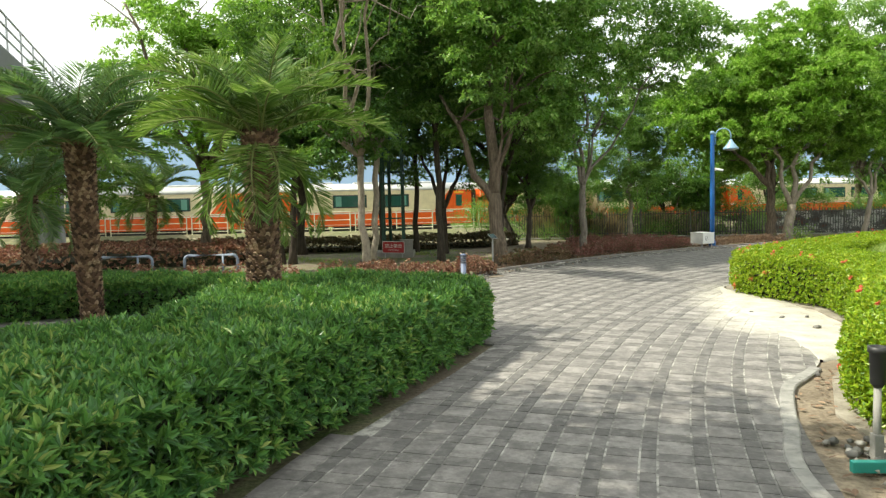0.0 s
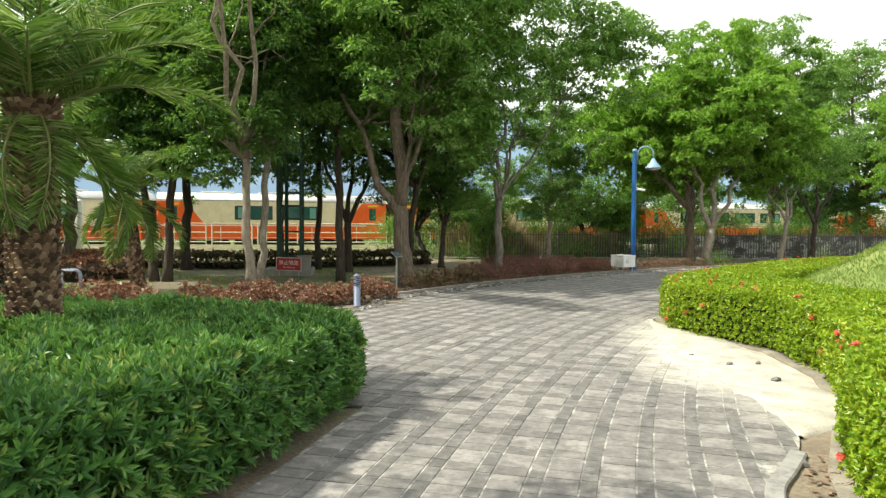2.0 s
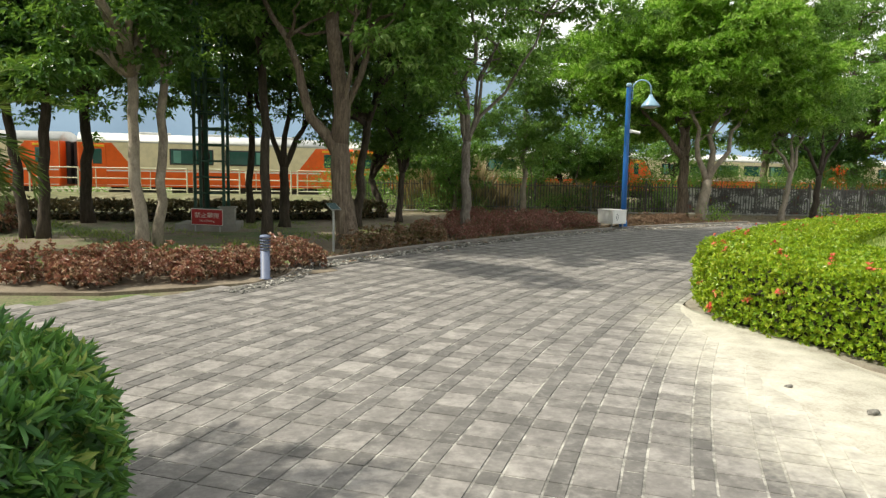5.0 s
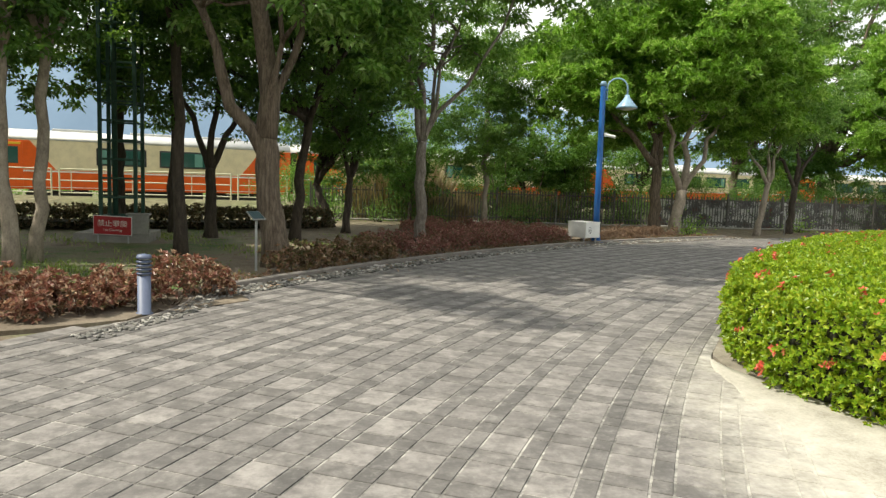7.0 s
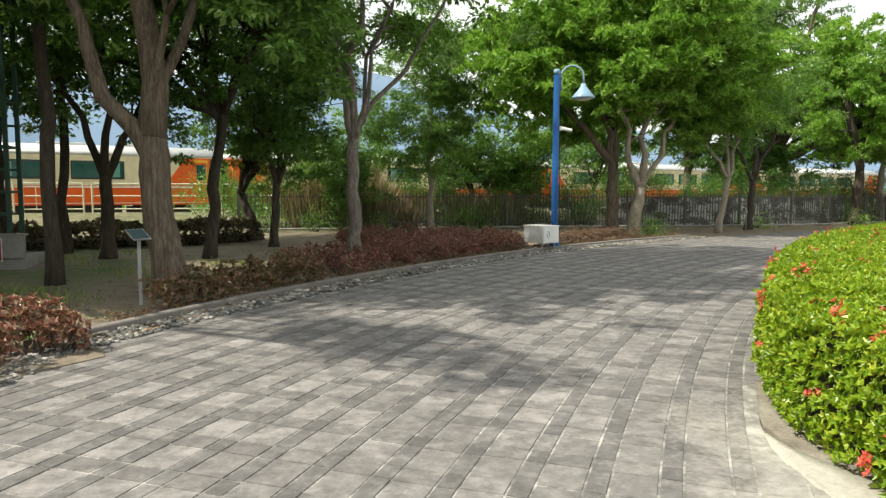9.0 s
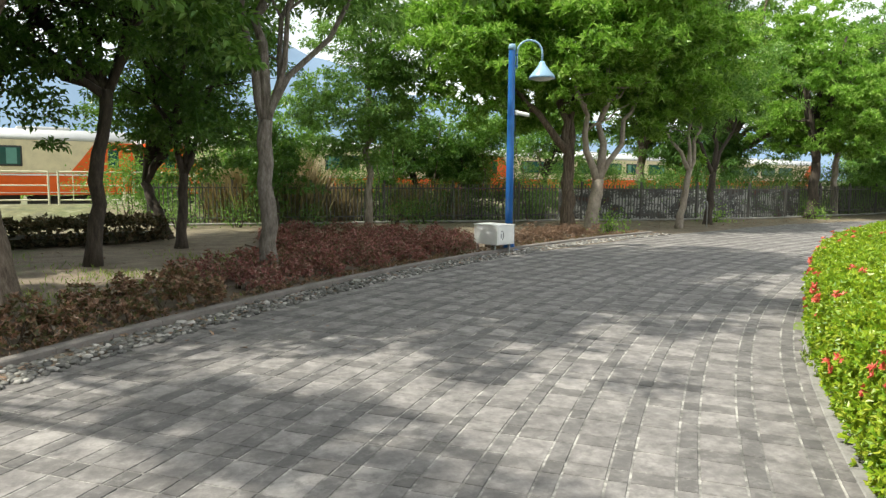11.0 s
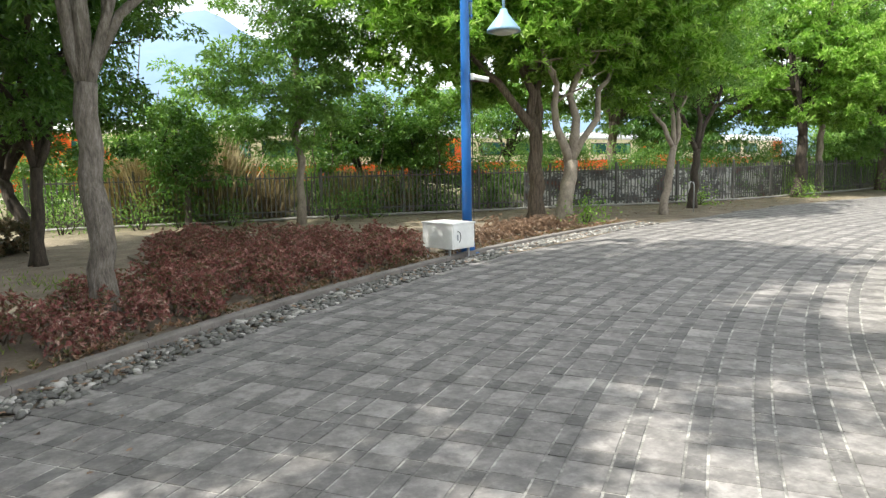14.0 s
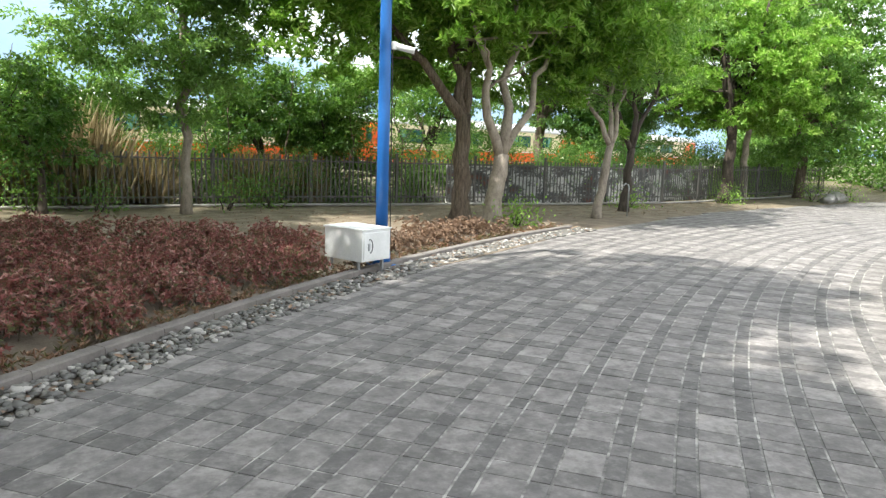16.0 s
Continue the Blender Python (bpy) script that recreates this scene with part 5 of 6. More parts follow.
# ---- palms ----
def palm(at, h, r0, r1, n_fronds, length, leafmat, label, lean=(0, 0), seed=1, hang=9):
    """A feather palm: a trunk of old leaf bases under a crown of arching fronds."""
    pr = np.random.default_rng(seed)
    root = thing("palm_tree", (at[0], at[1], -0.05), label, "palm tree", "palms")
    P = np.stack([np.linspace(0, lean[0], 8), np.linspace(0, lean[1], 8), np.linspace(-0.05, h, 8)], 1)
    part("trunk", Geo().tube(P, np.linspace(r0, r1, 8) * np.array([1.05, 1, 1, 1, 1, 1, 1.02, 1.1]), 14), M["palmbark"], root, "", True)
    sc = Geo()
    rows = int(h / 0.04)
    for i in range(rows):
        u = (i + 0.5) / rows
        r = r0 + (r1 - r0) * u
        around = max(7, int(2 * math.pi * r / 0.07))
        for j in range(around):
            a = 2 * math.pi * (j + 0.5 * (i % 2)) / around + 0.15 * math.sin(i)
            c, s = math.cos(a), math.sin(a)
            w = 2 * math.pi * r / around * 0.55
            z = u * h
            out = pr.uniform(0.015, 0.038) * (1.0 + 1.6 * max(0, u - 0.75) * 4 * 0.6)
            base = np.array([lean[0] * u, lean[1] * u, z])
            t = np.array([-s, c, 0])
            n = np.array([c, s, 0])
            vs = [base + n * r * 0.97 - t * w, base + n * r * 0.97 + t * w, base + n * (r + out) + t * w * 0.45 + [0, 0, 0.05], base + n * (r + out) - t * w * 0.45 + [0, 0, 0.05], base + n * r * 0.95 + [0, 0, 0.07]]
            sc.add(vs, [(0, 1, 2, 3), (3, 2, 4), (1, 4, 2), (0, 3, 4)])
    part("leaf_base_sheath", sc, M["palmscale"], root, "", False, "stuff")
    top = np.array([lean[0], lean[1], h])
    for i in range(n_fronds):
        az = i * 2.39996 + pr.uniform(-0.25, 0.25)
        u = i / max(1, n_fronds - 1)
        el = math.radians(86 - 74 * u + pr.uniform(-9, 9) - (52 if i >= n_fronds - hang else 0))
        L = length * pr.uniform(0.85, 1.1) * (0.85 + 0.3 * math.sin(math.pi * u))
        n = 26
        s = np.linspace(0, 1, n)
        bend = math.radians(58 + 14 * u) * s ** 1.5
        ang = el - bend
        step = L / (n - 1)
        hor, ver = np.cumsum(np.cos(ang)) * step, np.cumsum(np.sin(ang)) * step
        side = pr.uniform(-0.25, 0.25) * s ** 2 * L
        dirh, dirs = np.array([math.cos(az), math.sin(az), 0]), np.array([-math.sin(az), math.cos(az), 0])
        R = top + [0, 0, -0.1 * u] + dirh * (r1 * 0.6) + np.outer(hor, dirh) + np.outer(side, dirs) + np.outer(ver, [0, 0, 1])
        k = 56
        q = np.linspace(0.08, 0.99, k)
        idx = q * (n - 1)
        base = np.stack([np.interp(idx, np.arange(n), R[:, c]) for c in range(3)], 1)
        tan = unit(np.stack([np.interp(idx, np.arange(n), np.gradient(R[:, c])) for c in range(3)], 1))
        upv = unit(np.cross(dirs[None], tan))
        upv *= np.sign(upv[:, 2:3] + 1e-6) if abs(el) < 1.2 else 1
        sd = unit(np.cross(tan, upv))
        items = []
        for sg in (1, -1):
            fan = (1.0 - 0.5 * q)[:, None]
            D = unit(tan * (0.35 + 0.35 * q)[:, None] + sd * sg * fan + upv * 0.4 + pr.normal(0, 0.1, (k, 3)) + np.array([0, 0, -0.1]))
            ll = L * 0.235 * (np.sin(np.pi * (0.12 + 0.8 * q)) ** 0.7 + 0.15) * pr.uniform(0.85, 1.1, k)
            items.append(leaf_arrays(base, D, upv + sd * sg * 0.3, ll, np.full(k, 0.0125), 0.25, 0.12, True))
        V, T = join_arrays(items)
        fr = part("frond", raw_mesh("frond", V, T), M[leafmat], root)
        part("rachis", Geo().tube(R, np.linspace(0.017, 0.004, n), 5), M["rachis"], fr, "", True)
    return root


palm((-0.94, 7.45), 2.7, 0.2, 0.185, 44, 1.22, "frond", "stout palm with a scaly brown trunk and arching green fronds", (0.02, 0), 3, 8)
palm((-4.15, 9.4), 2.85, 0.15, 0.2, 42, 1.45, "frond_blue", "palm with a ringed brown trunk and bluish drooping fronds", (-0.1, 0.05), 5, 1)
palm((-3.4, 17.6), 2.3, 0.16, 0.17, 30, 1.5, "frond", "smaller palm leaning on the lawn", (-0.35, 0.1), 8)
palm((-8.8, 22.0), 2.4, 0.15, 0.16, 28, 1.4, "frond", "small palm with a pale trunk among the copper shrubs", (0.1, 0), 9)
palm((-8.6, 15.0), 2.2, 0.15, 0.17, 28, 1.4, "frond_blue", "small palm with drooping fronds beyond the hedge", (0, 0.1), 12)


# ---- the palisade fence and what grows behind it ----
fence_line = [(3.6, 33.3), (9.0, 33.2), (14.0, 33.0), (19.0, 32.4), (25.0, 31.9), (31.0, 33.0), (40.0, 35.0)]
fence = thing("fence", (0, 0, 0), "dark weathered palisade fence of thin upright bars", "fence", "", "structure")
FP = np.asarray(fence_line, float)
fs_ = np.concatenate([[0], np.cumsum(np.linalg.norm(np.diff(FP, axis=0), axis=1))])
picket = Geo().box((0, 0, 0.68), (0.038, 0.016, 1.2), 0.003).mesh("picket")
picket.materials.append(M["fence"])


def along(s):
    return np.array([np.interp(s, fs_, FP[:, 0]), np.interp(s, fs_, FP[:, 1])])


def heading(s):
    d = along(s + 0.05) - along(s - 0.05)
    return math.degrees(math.atan2(d[1], d[0]))


n_p = 295
for i in range(n_p):
    s = (i + 0.5) * fs_[-1] / n_p
    p = along(s)
    ob = part("picket", picket, None, fence)
    ob.matrix_basis = pose(p[0], p[1], 0.0, rng.normal(0, 0.7), rng.normal(0, 0.7), heading(s))
for i in range(int(fs_[-1] / 2.4) + 1):
    p = along(i * 2.4)
    part("post", Geo().box((p[0], p[1], 0.68), (0.06, 0.06, 1.44), 0.006), M["fence"], fence)
    if (i + 1) * 2.4 < fs_[-1]:
        q = along((i + 1) * 2.4)
        for z in (0.22, 1.14):
            c = (p + q) / 2
            part("fence_rail", Geo().box((c[0], c[1], z), (np.linalg.norm(q - p) - 0.06, 0.03, 0.04), 0.003, pose(0, 0, 0, 0, 0, math.degrees(math.atan2(q[1] - p[1], q[0] - p[0])))), M["fence"], fence)
plinth = thing("fence_pipe", (0, 0, 0), "grey pipe lying along the foot of the fence", "pipe")
part("pipe", Geo().tube([(*(along(s) - [0, 0.22]), 0.035 + 0.01 * math.sin(s)) for s in np.linspace(0.2, fs_[-1] - 0.2, 40)], 0.035, 8), M["concrete"], plinth, "", True)

wall_mural = thing("painted_wall", (0, 0, 0), "low wall with flaking grey and white paint behind the fence", "wall", "", "structure")
wl = [(17.5, 33.3), (25.0, 32.7), (29.5, 33.6)]
for a, b in zip(wl[:-1], wl[1:]):
    a, b = np.array(a), np.array(b)
    c = (a + b) / 2
    part("wall_panel", Geo().box((c[0], c[1], 0.55), (np.linalg.norm(b - a), 0.15, 1.15), 0.01, pose(0, 0, 0, 0, 0, math.degrees(math.atan2(*(b - a)[::-1])))), M["mural"], wall_mural)


def shrub(at, size, leaf, label, per=900, leaf_size=(0.09, 0.04), name="shrub", clumps=14):
    """A loose bush: stems and clumps of leaves."""
    root = thing(name, (at[0], at[1], ground_z(*at)), label, "shrub", "shrubs behind the fence")
    st = Geo()
    C = []
    for _ in range(clumps):
        d = rng.normal(0, 0.42, 2) * size[0]
        C.append((d[0], d[1] * 0.7, rng.uniform(0.15, 1.0) * size[1]))
    for c in C[:8]:
        st.tube(limb_path((c[0] * 0.3, c[1] * 0.3, 0), c, 5, 0.15), np.linspace(0.018, 0.006, 5), 5)
    part("twigwork", st, M["darkbark"], root, "", True, "stuff")
    C = np.array(C)
    idx = rng.integers(0, len(C), per)
    P = C[idx] + rng.normal(0, 0.27, (per, 3)) * np.array([1, 1, 0.8])
    P[:, 2] = np.maximum(P[:, 2], 0.04)
    D = unit(rng.normal(0, 1, P.shape) + np.array([0, 0, 0.15]))
    N = unit(np.array([0, 0, 1.0]) + rng.normal(0, 0.5, P.shape))
    V, T = leaf_arrays(P, D, N, leaf_size[0] * rng.uniform(0.7, 1.3, per), leaf_size[1] * rng.uniform(0.7, 1.2, per))
    part("foliage", raw_mesh("foliage", V, T), M[leaf], root)


for i in range(40):
    x = 3.0 + i * 0.92 + rng.uniform(-0.3, 0.3)
    base = along(min(max(x - 3.6, 0.1), fs_[-1] - 0.1))
    y = base[1] + rng.uniform(0.75, 1.9)
    if 17.0 < x < 29.5:
        y += 0.7
    hgt = rng.uniform(1.0, 2.3)
    shrub((x, y), (1.25, hgt), str(rng.choice(["leaf_mid", "leaf_dark", "leaf_dark", "leaf_feather"])), "leafy green bush behind the palisade fence", 2300, (0.1, 0.045), "shrub", 18)
for x, y in ((4.4, 32.4), (6.1, 32.5), (7.0, 32.6), (8.2, 32.5), (10.9, 32.4), (12.1, 32.6)):
    shrub((x, y), (0.7, 0.7), "leaf_mid", "small green bush before the palisade fence", 450, (0.08, 0.04), "shrub", 7)
for x, y, w, h in ((28.2, 31.6, 0.5, 0.5), (33.6, 31.8, 0.8, 0.7), (36.0, 31.6, 0.9, 0.9), (22.8, 31.2, 0.35, 0.35), (15.9, 27.8, 0.35, 0.4)):
    shrub((x, y), (w, h), "leaf_bright", "small fresh green bush", 350, (0.09, 0.04), "shrub", 6)


def dry_tuft(at, h, n=1100):
    root = thing("dry_grass", (at[0], at[1], ground_z(*at)), "tall clump of dry straw-coloured grass", "grass")
    a = rng.uniform(0, 6.28, n)
    r = np.abs(rng.normal(0, 0.3, n))
    P = np.stack([r * np.cos(a), r * np.sin(a), np.zeros(n)], 1)
    D = unit(np.stack([np.cos(a) * 0.25, np.sin(a) * 0.25, np.ones(n)], 1) + rng.normal(0, 0.24, (n, 3)))
    V, T = leaf_arrays(P, D, np.stack([np.cos(a), np.sin(a), np.zeros(n)], 1) + rng.normal(0, 0.3, (n, 3)), h * rng.uniform(0.35, 1.1, n), np.full(n, 0.012), 0.15, 0.05)
    part("blades", raw_mesh("blades", V, T), M["drygrass"], root)


for x, y, h in ((6.7, 34.0, 2.3), (7.4, 34.2, 2.6), (8.1, 34.0, 2.2), (5.9, 34.1, 1.7), (9.4, 33.9, 1.4), (12.0, 34.2, 1.5), (13.2, 34.0, 1.3)):
    dry_tuft((x, y), h)
bare = thing("bare_sapling", (6.3, 34.8, 0), "leafless thin sapling behind the fence", "tree")
for dx, dy, h in ((-0.5, 0, 4.9), (0.1, 0.1, 5.6), (-0.25, 0.2, 5.2), (0.5, 0, 3.6)):
    part("stem", Geo().tube(limb_path((0, 0, 0), (dx, dy, h), 8, 0.06), np.linspace(0.04, 0.008, 8), 6), M["bark"], bare, "", True)
for x, y, h in ((5.2, 33.9, 3.2), (10.6, 33.9, 3.4), (11.4, 34.2, 2.6), (12.8, 34.0, 3.6), (14.6, 33.8, 2.9), (16.4, 33.7, 3.1), (17.2, 34.0, 2.6)):
    sap = thing("sapling", (x, y, -0.02), "thin grey sapling with a few leaves behind the fence", "tree", "saplings behind the fence")
    P_ = limb_path((0, 0, 0), (rng.normal(0, 0.3), 0.1, h), 8, 0.1)
    part("stem", Geo().tube(P_, np.linspace(0.03, 0.007, 8), 6), M["bark"], sap, "", True)
    for q in P_[3:7]:
        part("side_branch", Geo().tube(limb_path(q, q + np.append(rng.normal(0, 0.35, 2), 0.5), 4, 0.1), np.linspace(0.012, 0.004, 4), 5), M["bark"], sap, "", True)
    LC = P_[rng.integers(3, 8, 45)] + rng.normal(0, 0.28, (45, 3))
    V_, T_ = whorls(LC, np.tile([0, 0, 1.0], (45, 1)), 5, 0.1, 0.04, 1.3)
    part("foliage", raw_mesh("foliage", V_, T_), M["leaf_mid"], sap, "", False, "stuff")


# ---- the blue lamp and its box ----
def street_lamp(at):
    root = thing("street_lamp", (at[0], at[1], 0.0), "blue steel lamp post with a curved arm and bell shade", "street lamp")
    part("base_plate", Geo().box((0, 0, 0.02), (0.3, 0.3, 0.04), 0.008), M["blue"], root)
    foot = part("foot", Geo().lathe((0, 0, 0), [(0.13, 0.04), (0.12, 0.2), (0.085, 0.3)], 20), M["blue"], root, "", True)
    part("pole", Geo().lathe((0, 0, 0), [(0.082, 0.25), (0.078, 2.0), (0.07, 4.12), (0.07, 4.14)], 20), M["blue"], root, "", True)
    part("cap", Geo().lathe((0, 0, 0), [(0.078, 4.12), (0.08, 4.2), (0.06, 4.24), (0.0, 4.25)], 20), M["shade_blue"], root, "", True)
    d = np.array([0.93, -0.37, 0])
    a = np.linspace(math.pi, 0.0, 14)
    pts = [d * 0.1 + [0, 0, 3.75]] + [d * (0.36 + 0.26 * math.cos(t)) + [0, 0, 4.06 + 0.26 * math.sin(t)] for t in a] + [d * 0.62 + [0, 0, 3.86]]
    part("arm", Geo().tube(pts, 0.022, 10), M["shade_blue"], root, "", True)
    for z in (3.8, 4.02):
        part("bracket", Geo().box(tuple(d * 0.08 + [0, 0, z]), (0.09, 0.05, 0.03), 0.004, pose(0, 0, 0, 0, 0, -22)), M["blue"], root)
    c = d * 0.62
    sh = part("shade", Geo().lathe(tuple(c), [(0.05, 3.9), (0.07, 3.84), (0.11, 3.78), (0.26, 3.6), (0.275, 3.55), (0.262, 3.55), (0.1, 3.74)], 28), M["shade_blue"], root, "pale blue bell shade", True)
    part("lens", Geo().lathe(tuple(c), [(0.0, 3.5), (0.14, 3.515), (0.25, 3.56)], 24), M["lens"], sh, "milky white lens", True)
    mount = part("camera_mount", Geo().box((0.09, -0.05, 2.86), (0.07, 0.09, 0.1), 0.01), M["white"], root)
    body = part("camera_body", Geo().tube([(0.1, -0.06, 2.86), (0.12, -0.068, 2.857), (0.33, -0.15, 2.81), (0.34, -0.154, 2.808)], [0.03, 0.042, 0.042, 0.036], 12), M["white"], mount, "white surveillance camera housing", True)
    part("camera_lens", Geo().tube([(0.335, -0.152, 2.809), (0.346, -0.156, 2.806)], 0.03, 12), M["black"], body, "black lens")
    part("cable", Geo().tube([(0.075, -0.05, 2.86), (0.085, -0.055, 2.0), (0.09, -0.06, 0.9), (0.1, -0.06, 0.3)], 0.007, 6), M["black"], root)
    for sx in (-1, 1):
        for sy in (-1, 1):
            part("bolt", Geo().lathe((sx * 0.11, sy * 0.11, 0), [(0.018, 0.04), (0.018, 0.065), (0.0, 0.07)], 6), M["galv"], root)
    return root


street_lamp((10.95, 24.2))

box = thing("control_box", (10.58, 23.78, 0.0), "white metal control box on short legs below the lamp", "control box", "", "", 21.0)
bw, bd, bh, bz = 0.5, 0.66, 0.38, 0.18
part("cabinet", Geo().box((0, bd / 2 - 0.12, bz + bh / 2), (bw, bd, bh), 0.008), M["white"], box)
part("lid", Geo().box((0, bd / 2 - 0.12, bz + bh + 0.012), (bw + 0.03, bd + 0.03, 0.022), 0.006), M["white"], box)
door = part("door", Geo().box((0, -0.125, bz + bh / 2), (bw - 0.05, 0.012, bh - 0.05), 0.003), M["white"], box)
part("handle", Geo().tube([(-0.13 + 0.05 * math.cos(t), -0.135, bz + 0.19 + 0.085 * math.sin(t)) for t in np.linspace(-1.5, 1.9, 12)], 0.006, 6), M["black"], door, "dark curved handle")
part("latch", Geo().box((-0.145, -0.135, bz + 0.18), (0.03, 0.012, 0.09), 0.003), M["galv"], door)
for sx in (-1, 1):
    for sy in (-0.02, bd - 0.2):
        part("leg", Geo().box((sx * (bw / 2 - 0.04), sy, bz / 2 + 0.005), (0.035, 0.035, bz - 0.006), 0.003), M["galv"], box)

# ---- bollard ----
bol = thing("bollard_light", (1.66, 14.66, 0.0), "blue-grey bollard light with a louvred head", "bollard")
part("post", Geo().lathe((0, 0, 0), [(0.085, 0.0), (0.085, 0.012), (0.066, 0.02), (0.066, 0.4)], 24), M["bollard"], bol, "", True)
part("light_core", Geo().lathe((0, 0, 0), [(0.045, 0.4), (0.045, 0.58)], 18), M["lens"], bol, "", True)
for i in range(4):
    part("louvre", Geo().lathe((0, 0, 0.415 + i * 0.04), [(0.05, 0.0), (0.075, 0.0), (0.075, 0.012), (0.052, 0.026)], 24), M["slateblue"], bol, "", True)
part("cap", Geo().lathe((0, 0, 0), [(0.073, 0.575), (0.075, 0.595), (0.062, 0.615), (0.0, 0.625)], 24), M["bollard"], bol, "", True)

# ---- information plate ----
pl = thing("information_plate", (2.55, 18.3, 0.0), "small tilted information plate on a thin grey post", "sign")
part("post", Geo().box((0, 0, 0.38), (0.04, 0.03, 0.86), 0.005), M["galv"], pl)
brd = part("plate", Geo().box((0, -0.03, 0.85), (0.26, 0.2, 0.02), 0.004, pose(0, 0, 0, 38, 0, 48)), M["galv"], pl)
part("plate_face", Geo().box((0, -0.042, 0.862), (0.23, 0.17, 0.006), 0.0, pose(0, 0, 0, 38, 0, 48)), M["slate"], brd, "dark glossy plate face")

# ---- lattice mast, its foundation and the warning sign ----
mast = thing("lattice_mast", (-0.72, 23.9, 0.0), "dark green steel lattice mast with rungs like a ladder", "mast")
mw, mh = 0.36, 9.5
for sx in (-1, 1):
    for sy in (-1, 1):
        part("leg", Geo().box((sx * mw, sy * mw, mh / 2 + 0.1), (0.075, 0.075, mh), 0.006), M["green_steel"], mast)
for i in range(22):
    z = 0.5 + i * 0.42
    for sy in (-1, 1):
        part("rung", Geo().box((0, sy * mw, z), (2 * mw - 0.075, 0.035, 0.045), 0.004), M["green_steel"], mast)
    if i % 2 == 0:
        for sx in (-1, 1):
            part("brace", Geo().box((sx * mw, 0, z), (0.03, 2 * mw - 0.075, 0.04), 0.004), M["green_steel"], mast)
part("centre_pipe", Geo().tube([(-0.1, -0.2, 0.1), (-0.1, -0.2, 9.4)], 0.06, 10), M["green_steel"], mast, "", True)
found = thing("mast_foundation", (-0.72, 23.6, 0.0), "concrete foundation block of the mast", "foundation")
part("slab", Geo().box((0, 0, 0.06), (1.5, 1.35, 0.22), 0.02), M["concrete"], found)
cabn = thing("meter_cabinet", (-0.18, 22.98, 0.17), "weathered grey cabinet with a lid on the foundation", "cabinet")
part("body", Geo().box((0, 0, 0.2), (0.38, 0.24, 0.4), 0.01), M["concrete"], cabn)
part("lid", Geo().box((0, 0, 0.415), (0.46, 0.3, 0.04), 0.008), M["concrete"], cabn)
sgn = thing("warning_sign", (-0.64, 22.72, 0.0), "red warning sign with white lettering before the mast", "sign", "", "", -3)
part("board", Geo().box((0, 0, 0.35), (0.74, 0.025, 0.38), 0.004, pose(0, 0, 0, 6, 2, 0)), M["red"], sgn)
part("rim", Geo().box((0, 0.008, 0.35), (0.77, 0.012, 0.41), 0.004, pose(0, 0, 0, 6, 2, 0)), M["white"], sgn)
for sx in (-0.3, 0.3):
    part("stake", Geo().box((sx, 0.03, 0.17), (0.03, 0.02, 0.4), 0.003), M["galv"], sgn)
txt = bpy.data.curves.new("lettering", "FONT")
txt.body, txt.size, txt.align_x, txt.align_y, txt.extrude = "\u7981\u6b62\u6500\u722c", 0.15, "CENTER", "CENTER", 0.002
lt = new("lettering", txt)
lt.parent = sgn
lt.matrix_basis = pose(0, -0.024, 0.385, 96, 2, 0)
txt.materials.append(M["stripe"])
sub = bpy.data.curves.new("small_lettering", "FONT")
sub.body, sub.size, sub.align_x, sub.align_y, sub.extrude = "No Climbing", 0.07, "CENTER", "CENTER", 0.002
st = new("small_lettering", sub)
st.parent = sgn
st.matrix_basis = pose(0, -0.01, 0.255, 96, 2, 0)
sub.materials.append(M["stripe"])

# ---- hoop rails ----
for cx_ in (-6.4, -4.35):
    hr = thing("hoop_rail", (cx_, 15.2, 0.0), "blue-grey bent pipe barrier beside the hedge", "barrier", "hoop rails", "", 4)
    a = np.linspace(0, math.pi / 2, 6)
    left = [(-0.62 + 0.12 * (1 - math.cos(t)) - 0.0, 0, 0.56 + 0.12 * math.sin(t)) for t in a]
    pts = [(-0.62, 0, 0)] + left + [(-x, y, z) for x, y, z in left[::-1]] + [(0.62, 0, 0)]
    part("hoop", Geo().tube(pts, 0.035, 10), M["railpaint"], hr, "", True)
    part("middle_post", Geo().tube([(0.28, 0, 0), (0.28, 0, 0.66)], 0.025, 8), M["railpaint"], hr, "", True)
    part("mid_rail", Geo().tube([(-0.6, 0, 0.28), (0.6, 0, 0.28)], 0.02, 8), M["railpaint"], hr, "", True)

# ---- garden spotlight by the kerb ----
sp = thing("garden_spotlight", (4.12, 3.35, 0.0), "black spotlight on a weathered stake by the kerb", "spotlight")
part("stake", Geo().lathe((0, 0, 0), [(0.026, 0.0), (0.022, 0.5)], 10), M["concrete"], sp, "", True)
part("collar", Geo().box((0, 0, 0.09), (0.06, 0.06, 0.16), 0.006), M["concrete"], sp)
hd = part("lamp_head", Geo().lathe((0, 0, 0), [(0.025, 0.47), (0.045, 0.5), (0.05, 0.69), (0.062, 0.7), (0.062, 0.735), (0.05, 0.735), (0.045, 0.7)], 16), M["black"], sp, "", True)
tb_ = thing("edging_strip", (4.6, 3.12, 0.0), "teal plastic edging strip in the pebbled bed", "edging")
part("strip", Geo().box((0.1, 0, 0.03), (1.7, 0.05, 0.07), 0.006, pose(0, 0, 0, 0, 0, -3)), M["teal"], tb_)
heap = Geo()
